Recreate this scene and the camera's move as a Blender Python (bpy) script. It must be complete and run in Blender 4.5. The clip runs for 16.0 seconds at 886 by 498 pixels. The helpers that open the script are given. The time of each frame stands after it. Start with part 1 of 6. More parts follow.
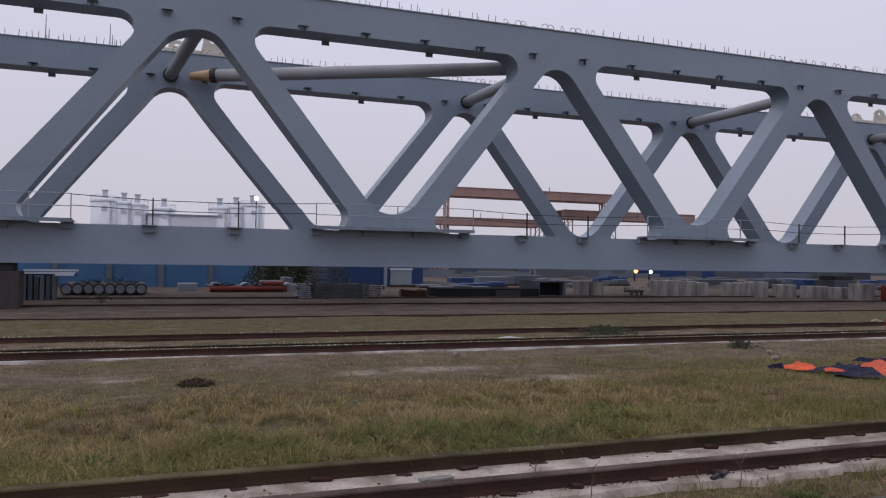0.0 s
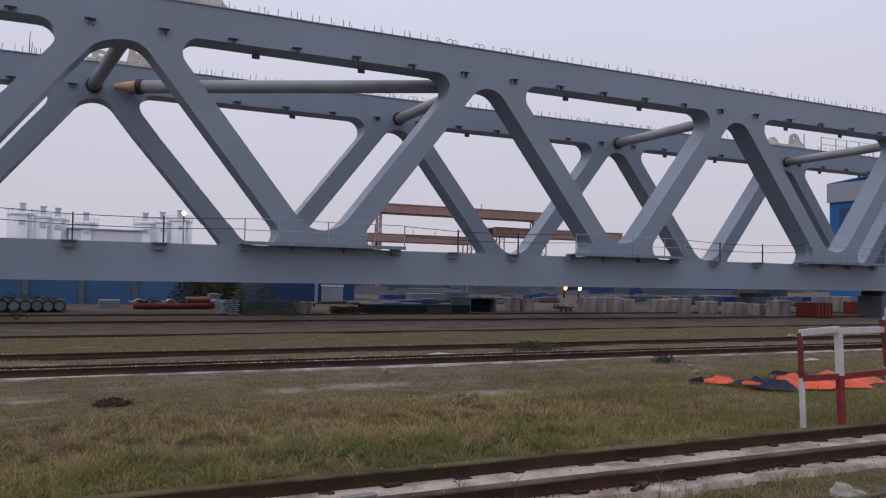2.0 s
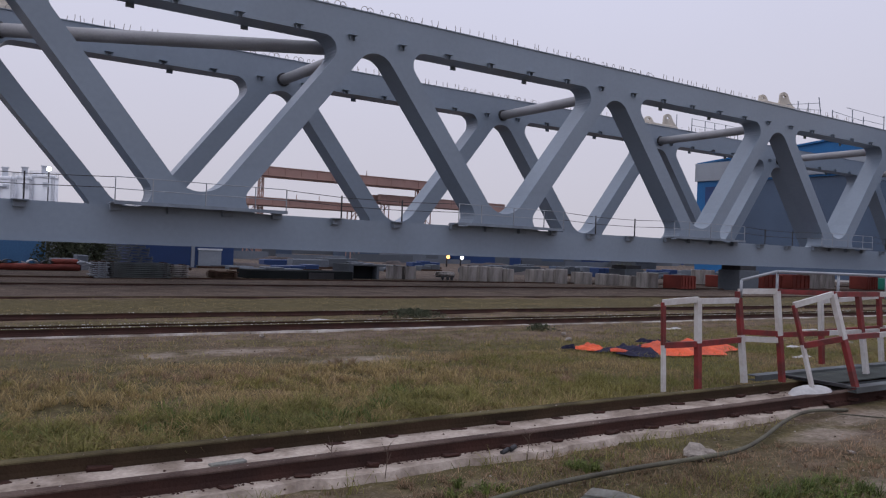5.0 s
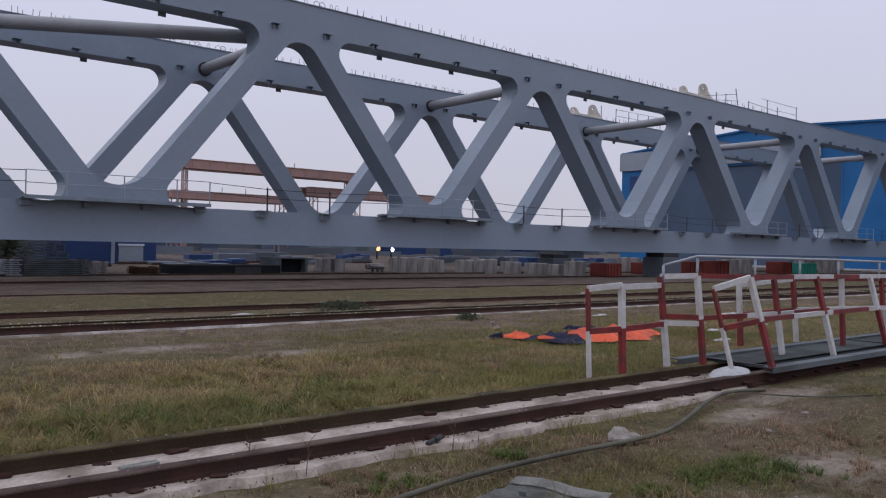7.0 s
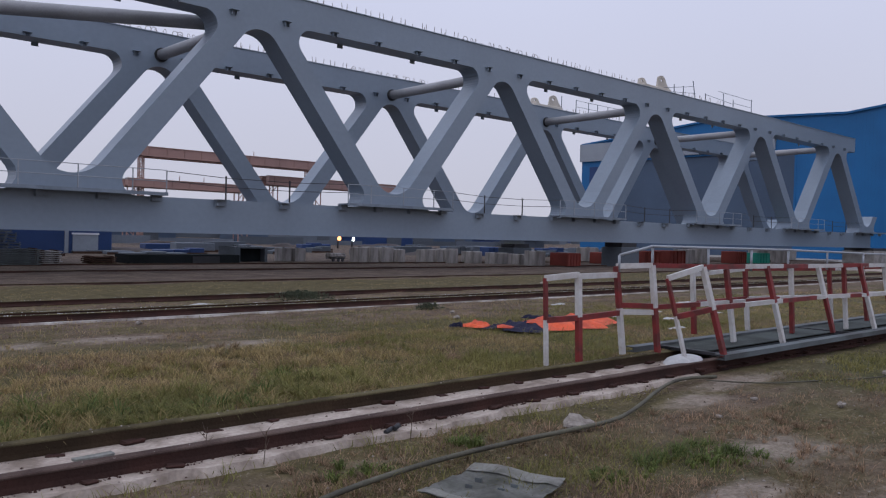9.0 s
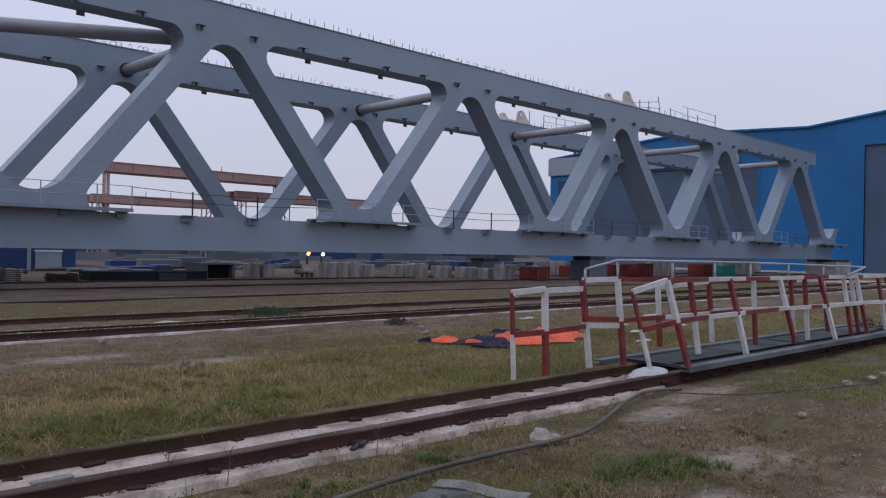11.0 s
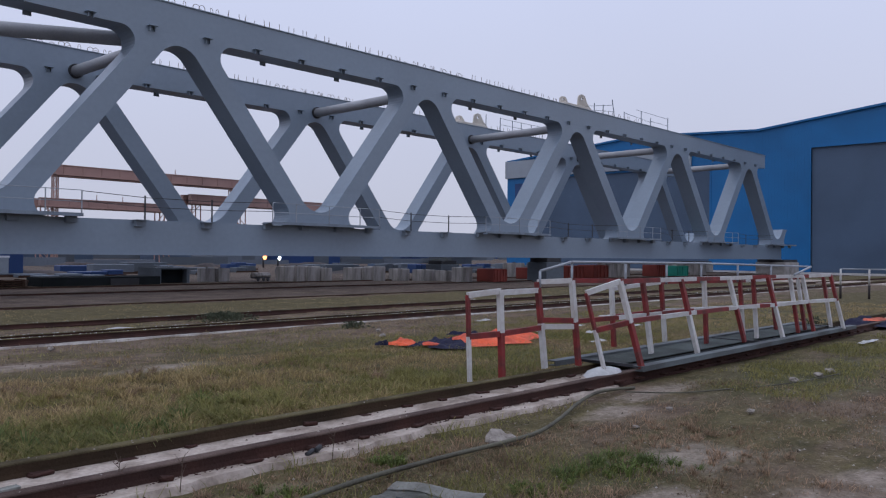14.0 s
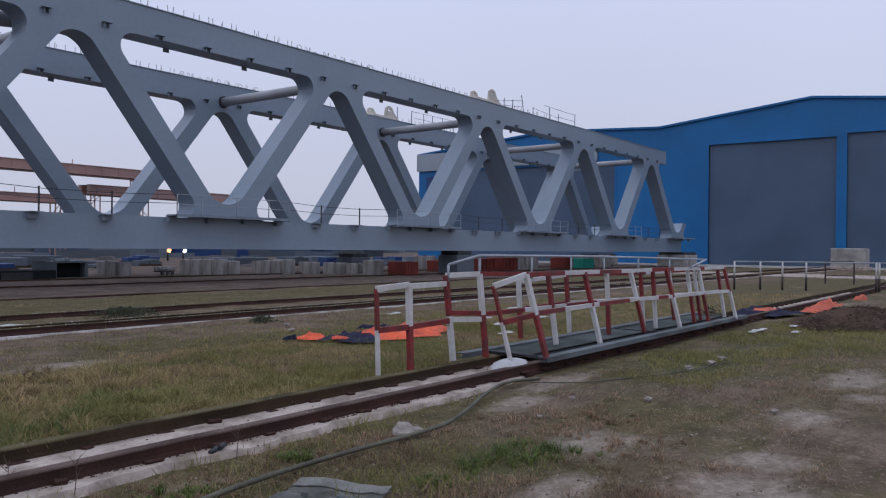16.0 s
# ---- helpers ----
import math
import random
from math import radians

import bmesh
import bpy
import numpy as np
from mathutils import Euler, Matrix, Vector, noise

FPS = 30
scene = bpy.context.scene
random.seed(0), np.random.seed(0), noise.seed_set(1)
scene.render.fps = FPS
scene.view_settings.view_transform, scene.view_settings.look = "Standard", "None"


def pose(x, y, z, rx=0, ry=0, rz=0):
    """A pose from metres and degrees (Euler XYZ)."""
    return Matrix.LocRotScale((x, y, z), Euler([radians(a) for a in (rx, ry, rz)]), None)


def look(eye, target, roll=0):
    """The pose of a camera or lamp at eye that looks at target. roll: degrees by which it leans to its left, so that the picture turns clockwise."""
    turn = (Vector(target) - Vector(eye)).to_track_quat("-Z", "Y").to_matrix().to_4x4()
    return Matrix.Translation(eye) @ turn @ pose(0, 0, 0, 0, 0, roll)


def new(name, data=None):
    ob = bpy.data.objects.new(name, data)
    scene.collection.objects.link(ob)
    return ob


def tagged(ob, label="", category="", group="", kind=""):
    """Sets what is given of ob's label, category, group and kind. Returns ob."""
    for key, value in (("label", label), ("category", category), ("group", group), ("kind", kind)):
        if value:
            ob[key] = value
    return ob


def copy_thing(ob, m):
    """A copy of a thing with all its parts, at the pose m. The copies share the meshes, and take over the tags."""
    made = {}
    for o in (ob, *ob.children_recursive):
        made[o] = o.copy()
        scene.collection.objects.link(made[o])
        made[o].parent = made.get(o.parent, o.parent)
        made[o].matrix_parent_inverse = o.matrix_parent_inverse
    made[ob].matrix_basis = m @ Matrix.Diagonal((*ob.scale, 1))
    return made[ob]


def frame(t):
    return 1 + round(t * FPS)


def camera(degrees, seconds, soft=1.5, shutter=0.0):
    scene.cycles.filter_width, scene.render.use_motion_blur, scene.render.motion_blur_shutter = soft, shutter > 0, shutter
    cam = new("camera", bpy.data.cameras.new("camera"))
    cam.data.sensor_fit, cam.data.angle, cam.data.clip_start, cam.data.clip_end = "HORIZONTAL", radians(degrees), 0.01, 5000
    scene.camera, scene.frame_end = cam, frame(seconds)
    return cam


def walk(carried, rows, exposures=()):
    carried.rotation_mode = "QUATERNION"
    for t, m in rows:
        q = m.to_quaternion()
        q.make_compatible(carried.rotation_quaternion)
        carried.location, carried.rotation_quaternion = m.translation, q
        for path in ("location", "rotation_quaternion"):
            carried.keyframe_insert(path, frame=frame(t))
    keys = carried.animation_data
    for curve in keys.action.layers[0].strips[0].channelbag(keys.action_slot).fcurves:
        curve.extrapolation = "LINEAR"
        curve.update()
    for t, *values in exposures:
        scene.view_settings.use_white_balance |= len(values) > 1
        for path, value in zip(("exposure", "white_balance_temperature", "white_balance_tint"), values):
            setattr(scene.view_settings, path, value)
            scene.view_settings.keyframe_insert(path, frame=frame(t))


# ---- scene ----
cam = camera(58.4, 16.0, soft=1.2)
PATH = [
    (0, (0.872, -0.667, 1.726), (1.585, 1.202, 1.762), 0.8),
    (0.5, (0.886, -0.707, 1.725), (1.657, 1.138, 1.771), 1.2),
    (1, (0.922, -0.637, 1.712), (1.761, 1.178, 1.765), 1.4),
    (1.5, (0.915, -0.667, 1.73), (1.762, 1.143, 1.811), 1.3),
    (2, (0.935, -0.679, 1.711), (1.802, 1.121, 1.792), 0.9),
    (2.5, (0.927, -0.679, 1.719), (1.849, 1.095, 1.777), 0.8),
    (3, (0.93, -0.682, 1.719), (1.911, 1.061, 1.757), 1.3),
    (3.5, (0.95, -0.695, 1.714), (1.946, 1.039, 1.729), 0.8),
    (4, (0.947, -0.707, 1.709), (1.996, 0.995, 1.712), 1.3),
    (6.5, (1.137, -0.576, 1.666), (2.34, 1.022, 1.672), 1.6),
    (7, (1.148, -0.59, 1.664), (2.41, 0.962, 1.656), 1.3),
    (7.5, (1.143, -0.617, 1.664), (2.448, 0.899, 1.66), 0.9),
    (8, (1.155, -0.611, 1.664), (2.459, 0.905, 1.649), 1.1),
    (8.5, (1.154, -0.621, 1.663), (2.466, 0.889, 1.65), 1.0),
    (9, (1.139, -0.644, 1.668), (2.475, 0.844, 1.636), 1.4),
    (11.5, (1.166, -0.69, 1.684), (2.573, 0.731, 1.699), 0.8),
    (12, (1.174, -0.699, 1.686), (2.611, 0.693, 1.704), 0.6),
    (12.5, (1.175, -0.72, 1.675), (2.646, 0.634, 1.694), 0.2),
    (13, (1.169, -0.713, 1.68), (2.64, 0.642, 1.691), 0.2),
    (13.5, (1.176, -0.721, 1.685), (2.644, 0.637, 1.705), 0.7),
    (14, (1.158, -0.729, 1.685), (2.622, 0.633, 1.699), 0.6),
    (14.5, (1.171, -0.714, 1.685), (2.642, 0.641, 1.697), 0.6),
    (15, (1.172, -0.733, 1.686), (2.666, 0.597, 1.709), 0.7),
    (15.5, (1.176, -0.753, 1.694), (2.737, 0.497, 1.708), 0.9),
    (16, (1.159, -0.78, 1.699), (2.765, 0.411, 1.697), 0.6),
]
LIGHT = [(0.0, 0.0, 6640, 10), (4.0, 0.0, 6600, 10), (6.5, 0.0, 6400, 9), (9.0, 0.0, 6220, 8), (12.5, 0.0, 6060, 7), (16.0, 0.0, 5970, 7)]
walk(cam, [(t, look(eye, target, roll)) for t, eye, target, roll in PATH], LIGHT)

from mathutils.geometry import tessellate_polygon

# ---- world and light: dull evening, even cloud, brighter towards -X ----
world = bpy.data.worlds.new("sky")
scene.world = world
world.use_nodes = True
wn, wl = world.node_tree.nodes, world.node_tree.links
wn.clear()
w_out = wn.new("ShaderNodeOutputWorld")
w_bg = wn.new("ShaderNodeBackground")
w_co = wn.new("ShaderNodeTexCoord")
w_sep = wn.new("ShaderNodeSeparateXYZ")
w_ramp = wn.new("ShaderNodeValToRGB")
w_ramp.color_ramp.elements[0].position, w_ramp.color_ramp.elements[0].color = 0.0, (0.60, 0.58, 0.66, 1)
w_ramp.color_ramp.elements[1].position, w_ramp.color_ramp.elements[1].color = 0.40, (0.70, 0.72, 0.92, 1)
high = w_ramp.color_ramp.elements.new(1.0)
high.color = (1.08, 1.11, 1.32, 1)
w_noise = wn.new("ShaderNodeTexNoise")
w_noise.inputs["Scale"].default_value, w_noise.inputs["Detail"].default_value = 1.6, 4
w_mix = wn.new("ShaderNodeMix")
w_mix.data_type, w_mix.blend_type = "RGBA", "MULTIPLY"
w_mix.inputs[0].default_value = 0.12
wl.new(w_co.outputs["Generated"], w_sep.inputs[0])
wl.new(w_sep.outputs[2], w_ramp.inputs[0])
wl.new(w_co.outputs["Generated"], w_noise.inputs["Vector"])
wl.new(w_ramp.outputs[0], w_mix.inputs[6])
wl.new(w_noise.outputs[0], w_mix.inputs[7])
wl.new(w_mix.outputs[2], w_bg.inputs[0])
w_bg.inputs[1].default_value = 1.0
wl.new(w_bg.outputs[0], w_out.inputs[0])
sun = new("sun", bpy.data.lights.new("sun", "SUN"))
sun.data.energy, sun.data.angle, sun.data.color = 0.34, radians(40), (1.0, 0.93, 0.9)
sun.matrix_world = look((-30, -6, 38), (0, 0, 0))

# ---- materials ----
def mat(name, color, rough=0.7, metal=0.0, vary=0.25, scale=3.0, bump=0.2, fine=40.0, second=None, stretch=(1, 1, 1), island=0.0, spec=0.4):
    """Noise at two scales over a base colour; second: the stain's colour."""
    m = bpy.data.materials.new(name)
    m.use_nodes = True
    n, l = m.node_tree.nodes, m.node_tree.links
    p = n["Principled BSDF"]
    p.inputs["Roughness"].default_value, p.inputs["Metallic"].default_value = rough, metal
    p.inputs["Specular IOR Level"].default_value = spec
    co = n.new("ShaderNodeTexCoord")
    mp = n.new("ShaderNodeMapping")
    mp.inputs["Scale"].default_value = stretch
    l.new(co.outputs["Object"], mp.inputs[0])
    big, small = n.new("ShaderNodeTexNoise"), n.new("ShaderNodeTexNoise")
    big.inputs["Scale"].default_value, big.inputs["Detail"].default_value = scale * 0.35, 5
    small.inputs["Scale"].default_value, small.inputs["Detail"].default_value = fine, 4
    l.new(mp.outputs[0], big.inputs["Vector"])
    l.new(mp.outputs[0], small.inputs["Vector"])
    ramp = n.new("ShaderNodeValToRGB")
    dark = second or tuple(c * (1 - vary) for c in color)
    ramp.color_ramp.elements[0].position, ramp.color_ramp.elements[0].color = 0.36, (*dark, 1)
    ramp.color_ramp.elements[1].position, ramp.color_ramp.elements[1].color = 0.60, (*color, 1)
    l.new(big.outputs[0], ramp.inputs[0])
    mx = n.new("ShaderNodeMix")
    mx.data_type, mx.blend_type = "RGBA", "OVERLAY"
    mx.inputs[0].default_value = vary
    l.new(ramp.outputs[0], mx.inputs[6])
    l.new(small.outputs[0], mx.inputs[7])
    out = mx.outputs[2]
    if island:
        hs, geo, mr = n.new("ShaderNodeHueSaturation"), n.new("ShaderNodeNewGeometry"), n.new("ShaderNodeMapRange")
        mr.inputs[3].default_value, mr.inputs[4].default_value = 1 - island, 1 + island
        l.new(geo.outputs["Random Per Island"], mr.inputs[0])
        l.new(mr.outputs[0], hs.inputs["Value"])
        l.new(out, hs.inputs["Color"])
        out = hs.outputs[0]
    l.new(out, p.inputs["Base Color"])
    bp = n.new("ShaderNodeBump")
    bp.inputs["Strength"].default_value, bp.inputs["Distance"].default_value = bump, 0.02
    l.new(small.outputs[0], bp.inputs["Height"])
    l.new(bp.outputs[0], p.inputs["Normal"])
    return m


STEEL = mat("grey_bridge_paint", (0.208, 0.256, 0.316), 0.36, 0, 0.10, 0.5, 0.03, 5, second=(0.188, 0.230, 0.282), spec=0.6)
BRACKET = mat("grey_bracket_paint", (0.205, 0.24, 0.285), 0.7, 0.0, 0.25, 4, 0.1)
TUBE = mat("grey_primer", (0.345, 0.345, 0.36), 0.6, 0, 0.18, 1.5, 0.1, 14)
PRIMER = mat("yellow_primer", (0.52, 0.35, 0.20), 0.7, 0, 0.25, 2.5, 0.1, 20)
DARKSTEEL = mat("dark_steel", (0.05, 0.05, 0.055), 0.7, 0.2, 0.3, 3, 0.2)
RUST = mat("rusty_rail", (0.062, 0.030, 0.024), 0.9, 0.05, 0.3, 5, 0.35, 40, second=(0.036, 0.021, 0.018), spec=0.15)
DARKRUST = mat("dark_brown_steel", (0.062, 0.048, 0.046), 0.85, 0.1, 0.4, 3, 0.3, 20, second=(0.035, 0.03, 0.03), stretch=(2, 2, 0.4))
RUSTROD = mat("rusty_rebar", (0.24, 0.205, 0.19), 0.85, 0.1, 0.2)
MOSSYRUST = mat("mossy_dark_rust", (0.056, 0.036, 0.022), 0.9, 0.05, 0.3, 5, 0.35, 40, second=(0.034, 0.024, 0.015), spec=0.15)
MOSS = mat("mossy_rail_top", (0.112, 0.094, 0.050), 0.95, 0, 0.35, 6, 0.5, 50, second=(0.055, 0.044, 0.025), spec=0.1)
RAILTOP = mat("lighter_brown_rail_top", (0.115, 0.08, 0.066), 0.85, 0.1, 0.35, 6, 0.4, 50, second=(0.055, 0.034, 0.028), spec=0.2)
STREAKED = mat("streaked_precast", (0.37, 0.345, 0.33), 0.9, 0, 0.35, 6, 0.3, 30, second=(0.19, 0.175, 0.165), stretch=(1.6, 1.6, 0.25))
GALV = mat("galvanised_pipe", (0.33, 0.35, 0.38), 0.5, 0.3, 0.2, 4, 0.1)
# the blue-grey of distance haze is mixed straight into these two colours
HAZE = mat("haze_tinted_grey", (0.15, 0.172, 0.205), 0.8, 0, 0.25, 0.3, 0.0, 5)
HAZEDARK = mat("haze_tinted_dark_grey", (0.10, 0.115, 0.135), 0.8, 0, 0.2, 0.3, 0.0, 5)
GREYBEAM = mat("grey_painted_channel", (0.13, 0.148, 0.155), 0.7, 0.1, 0.3, 4, 0.2, second=(0.075, 0.08, 0.082))
WHITEPAINT = mat("white_paint_worn", (0.55, 0.54, 0.53), 0.6, 0, 0.2, 16, 0.15, 30, second=(0.47, 0.44, 0.42))
REDPAINT = mat("red_paint_worn", (0.205, 0.024, 0.024), 0.6, 0, 0.3, 16, 0.2, 30, second=(0.115, 0.024, 0.022))
CONCRETE = mat("concrete", (0.36, 0.34, 0.32), 0.9, 0, 0.3, 3, 0.4, 30, second=(0.22, 0.205, 0.19))
DIRTYCONC = mat("dusty_concrete_strip", (0.425, 0.36, 0.31), 0.95, 0, 0.4, 9, 0.6, 25, second=(0.225, 0.18, 0.147), spec=0.15)
PALECONC = mat("pale_lime_concrete", (0.42, 0.385, 0.36), 0.95, 0, 0.4, 4, 0.4, 25, second=(0.17, 0.14, 0.12), spec=0.15)
BLUEWALL = mat("blue_sheet_wall", (0.011, 0.127, 0.330), 0.5, 0, 0.18, 0.5, 0.05, 10)
BLUEDARK = mat("dark_blue_sheet", (0.02, 0.05, 0.15), 0.5, 0, 0.2, 1.0, 0.05, 10)
DOORGREY = mat("grey_blue_door_sheet", (0.064, 0.098, 0.156), 0.5, 0, 0.2, 0.4, 0.05, 8)
FASCIA = mat("pale_grey_sheet", (0.28, 0.31, 0.35), 0.55, 0, 0.15, 0.6, 0.05, 8)
ROOFM = mat("grey_roof_sheet", (0.165, 0.185, 0.215), 0.5, 0, 0.15, 0.6, 0.05, 8)
# crane red greyed in the colour itself, standing for distance haze
CRANERED = mat("haze_greyed_crane_red", (0.365, 0.222, 0.188), 0.6, 0, 0.25, 0.6, 0.05, 8, second=(0.29, 0.18, 0.155))
# silo fittings kept pale: the low contrast of haze is put into the colour
SILODARK = mat("haze_pale_steel", (0.55, 0.58, 0.63), 0.6, 0, 0.12, 0.6, 0.05, 8)
# green-black container paint, also painted shade in the gangway gap and culvert
GREENBLACK = mat("container_paint_and_gap_shade", (0.02, 0.023, 0.025), 0.9, 0, 0.3, 2, 0.2, spec=0.08)
SILO = mat("white_silo", (0.70, 0.72, 0.76), 0.5, 0, 0.12, 0.6, 0.05, 8)
ORANGE = mat("orange_tarp", (0.70, 0.105, 0.035), 0.75, 0, 0.3, 8, 0.4, 25, second=(0.42, 0.065, 0.03))
FADEDORANGE = mat("faded_orange_tarp", (0.58, 0.125, 0.06), 0.8, 0, 0.3, 8, 0.4, 25, second=(0.34, 0.08, 0.05))
NAVY = mat("navy_tarp", (0.022, 0.022, 0.045), 0.85, 0, 0.3, 5, 0.3, 25, spec=0.15)
HOSE = mat("green_grey_hose", (0.105, 0.098, 0.068), 0.75, 0, 0.4, 6, 0.3, second=(0.058, 0.052, 0.038))
STONE = mat("pale_stone", (0.33, 0.295, 0.262), 0.95, 0, 0.35, 14, 0.7, 30, second=(0.20, 0.172, 0.148))
SACK = mat("white_sack", (0.52, 0.515, 0.51), 0.8, 0, 0.25, 8, 0.3, 30)
REDBOX = mat("orange_red_frame", (0.215, 0.04, 0.028), 0.7, 0, 0.3, 2, 0.2)
TEAL = mat("green_sheet", (0.03, 0.30, 0.22), 0.6, 0, 0.2, 3, 0.1)
MATGREY = mat("grey_worn_board", (0.26, 0.26, 0.242), 0.9, 0, 0.45, 9, 0.4, 30, second=(0.115, 0.115, 0.095))
EDGEPALE = mat("pale_torn_fibre", (0.37, 0.36, 0.33), 0.9, 0, 0.35, 9, 0.4, 30, second=(0.22, 0.215, 0.19))
# hoarding blue lightened in its colour to carry the distance haze
HOARDBLUE = mat("hazed_blue_hoarding", (0.06, 0.16, 0.315), 0.6, 0, 0.25, 0.8, 0.05, 10)
LEAF = mat("bush_leaves", (0.095, 0.108, 0.07), 0.8, 0, 0.3, 2, 0.1, island=0.35)
GRASSDRY = mat("dry_grass", (0.395, 0.292, 0.15), 0.85, 0, 0.2, 0.8, 0.0, island=0.45, second=(0.29, 0.225, 0.097))
GRASSGREEN = mat("green_grass", (0.252, 0.222, 0.076), 0.8, 0, 0.2, 0.8, 0.0, island=0.45, second=(0.165, 0.16, 0.05))
TUFTGREEN = mat("dark_green_leaves", (0.17, 0.20, 0.055), 0.8, 0, 0.2, 0.8, 0.0, island=0.5, second=(0.09, 0.125, 0.036))
DECK = mat("grey_green_deck_plate", (0.085, 0.096, 0.092), 0.85, 0.1, 0.35, 4, 0.3, second=(0.045, 0.05, 0.046), spec=0.15)
GRASSMAT = mat("matted_dead_grass", (0.325, 0.222, 0.145), 0.9, 0, 0.3, 2.0, 0.0, island=0.5, second=(0.195, 0.138, 0.086))
WEED = mat("dead_weed_brown", (0.12, 0.085, 0.062), 0.95, 0, 0.3, 4, 0.3, island=0.4)
SOIL = mat("dark_soil", (0.085, 0.062, 0.046), 0.95, 0, 0.3, 4, 0.3, island=0.5, spec=0.05)
TWIG = mat("dark_brown_brush", (0.058, 0.036, 0.027), 0.95, 0, 0.3, 4, 0.3, island=0.4, spec=0.05)


def leafy(m, share):
    """Lets part of the light through a thin blade or leaf."""
    n, l = m.node_tree.nodes, m.node_tree.links
    p, out = n["Principled BSDF"], n["Material Output"]
    t, mx = n.new("ShaderNodeBsdfTranslucent"), n.new("ShaderNodeMixShader")
    mx.inputs[0].default_value = share
    l.new(p.inputs["Base Color"].links[0].from_socket, t.inputs["Color"])
    l.new(p.outputs[0], mx.inputs[1])
    l.new(t.outputs[0], mx.inputs[2])
    l.new(mx.outputs[0], out.inputs["Surface"])


for m in (GRASSDRY, GRASSGREEN, GRASSMAT, TUFTGREEN, LEAF):
    leafy(m, 0.45)


def glow(name, color, strength):
    m = bpy.data.materials.new(name)
    m.use_nodes = True
    p = m.node_tree.nodes["Principled BSDF"]
    p.inputs["Base Color"].default_value = (*color, 1)
    p.inputs["Emission Color"].default_value = (*color, 1)
    p.inputs["Emission Strength"].default_value = strength
    return m


LAMPWHITE = glow("white_floodlight", (1, 0.97, 0.9), 14)
LAMPORANGE = glow("orange_yard_light", (1, 0.36, 0.12), 4.0)


# bare pale patches of the ground: centre and radii
PALE = ((7.6, 2.3, 0.75, 0.5), (9.98, 1.11, 0.6, 0.42), (7.95, 0.95, 0.4, 0.4), (13.1, 1.1, 1.2, 0.5), (7.0, 0.85, 0.65, 0.6), (6.2, 1.9, 0.6, 0.26), (8.8, 3.8, 0.75, 0.28), (10.4, 4.1, 1.3, 0.26), (11.7, 0.8, 0.45, 0.3), (5.45, 11.65, 1.0, 0.4), (6.9, 10.15, 1.0, 0.45), (4.2, 11.6, 0.5, 0.4), (0.6, 11.6, 0.5, 0.25), (-3.0, 12.4, 1.3, 0.4))
# stretches of low green growth
GREEN = ((13.6, 3.2, 4.0, 1.3), (17.5, 2.4, 4.5, 1.6), (6.6, 2.5, 0.7, 0.5), (10.5, 7.2, 6.0, 2.2))


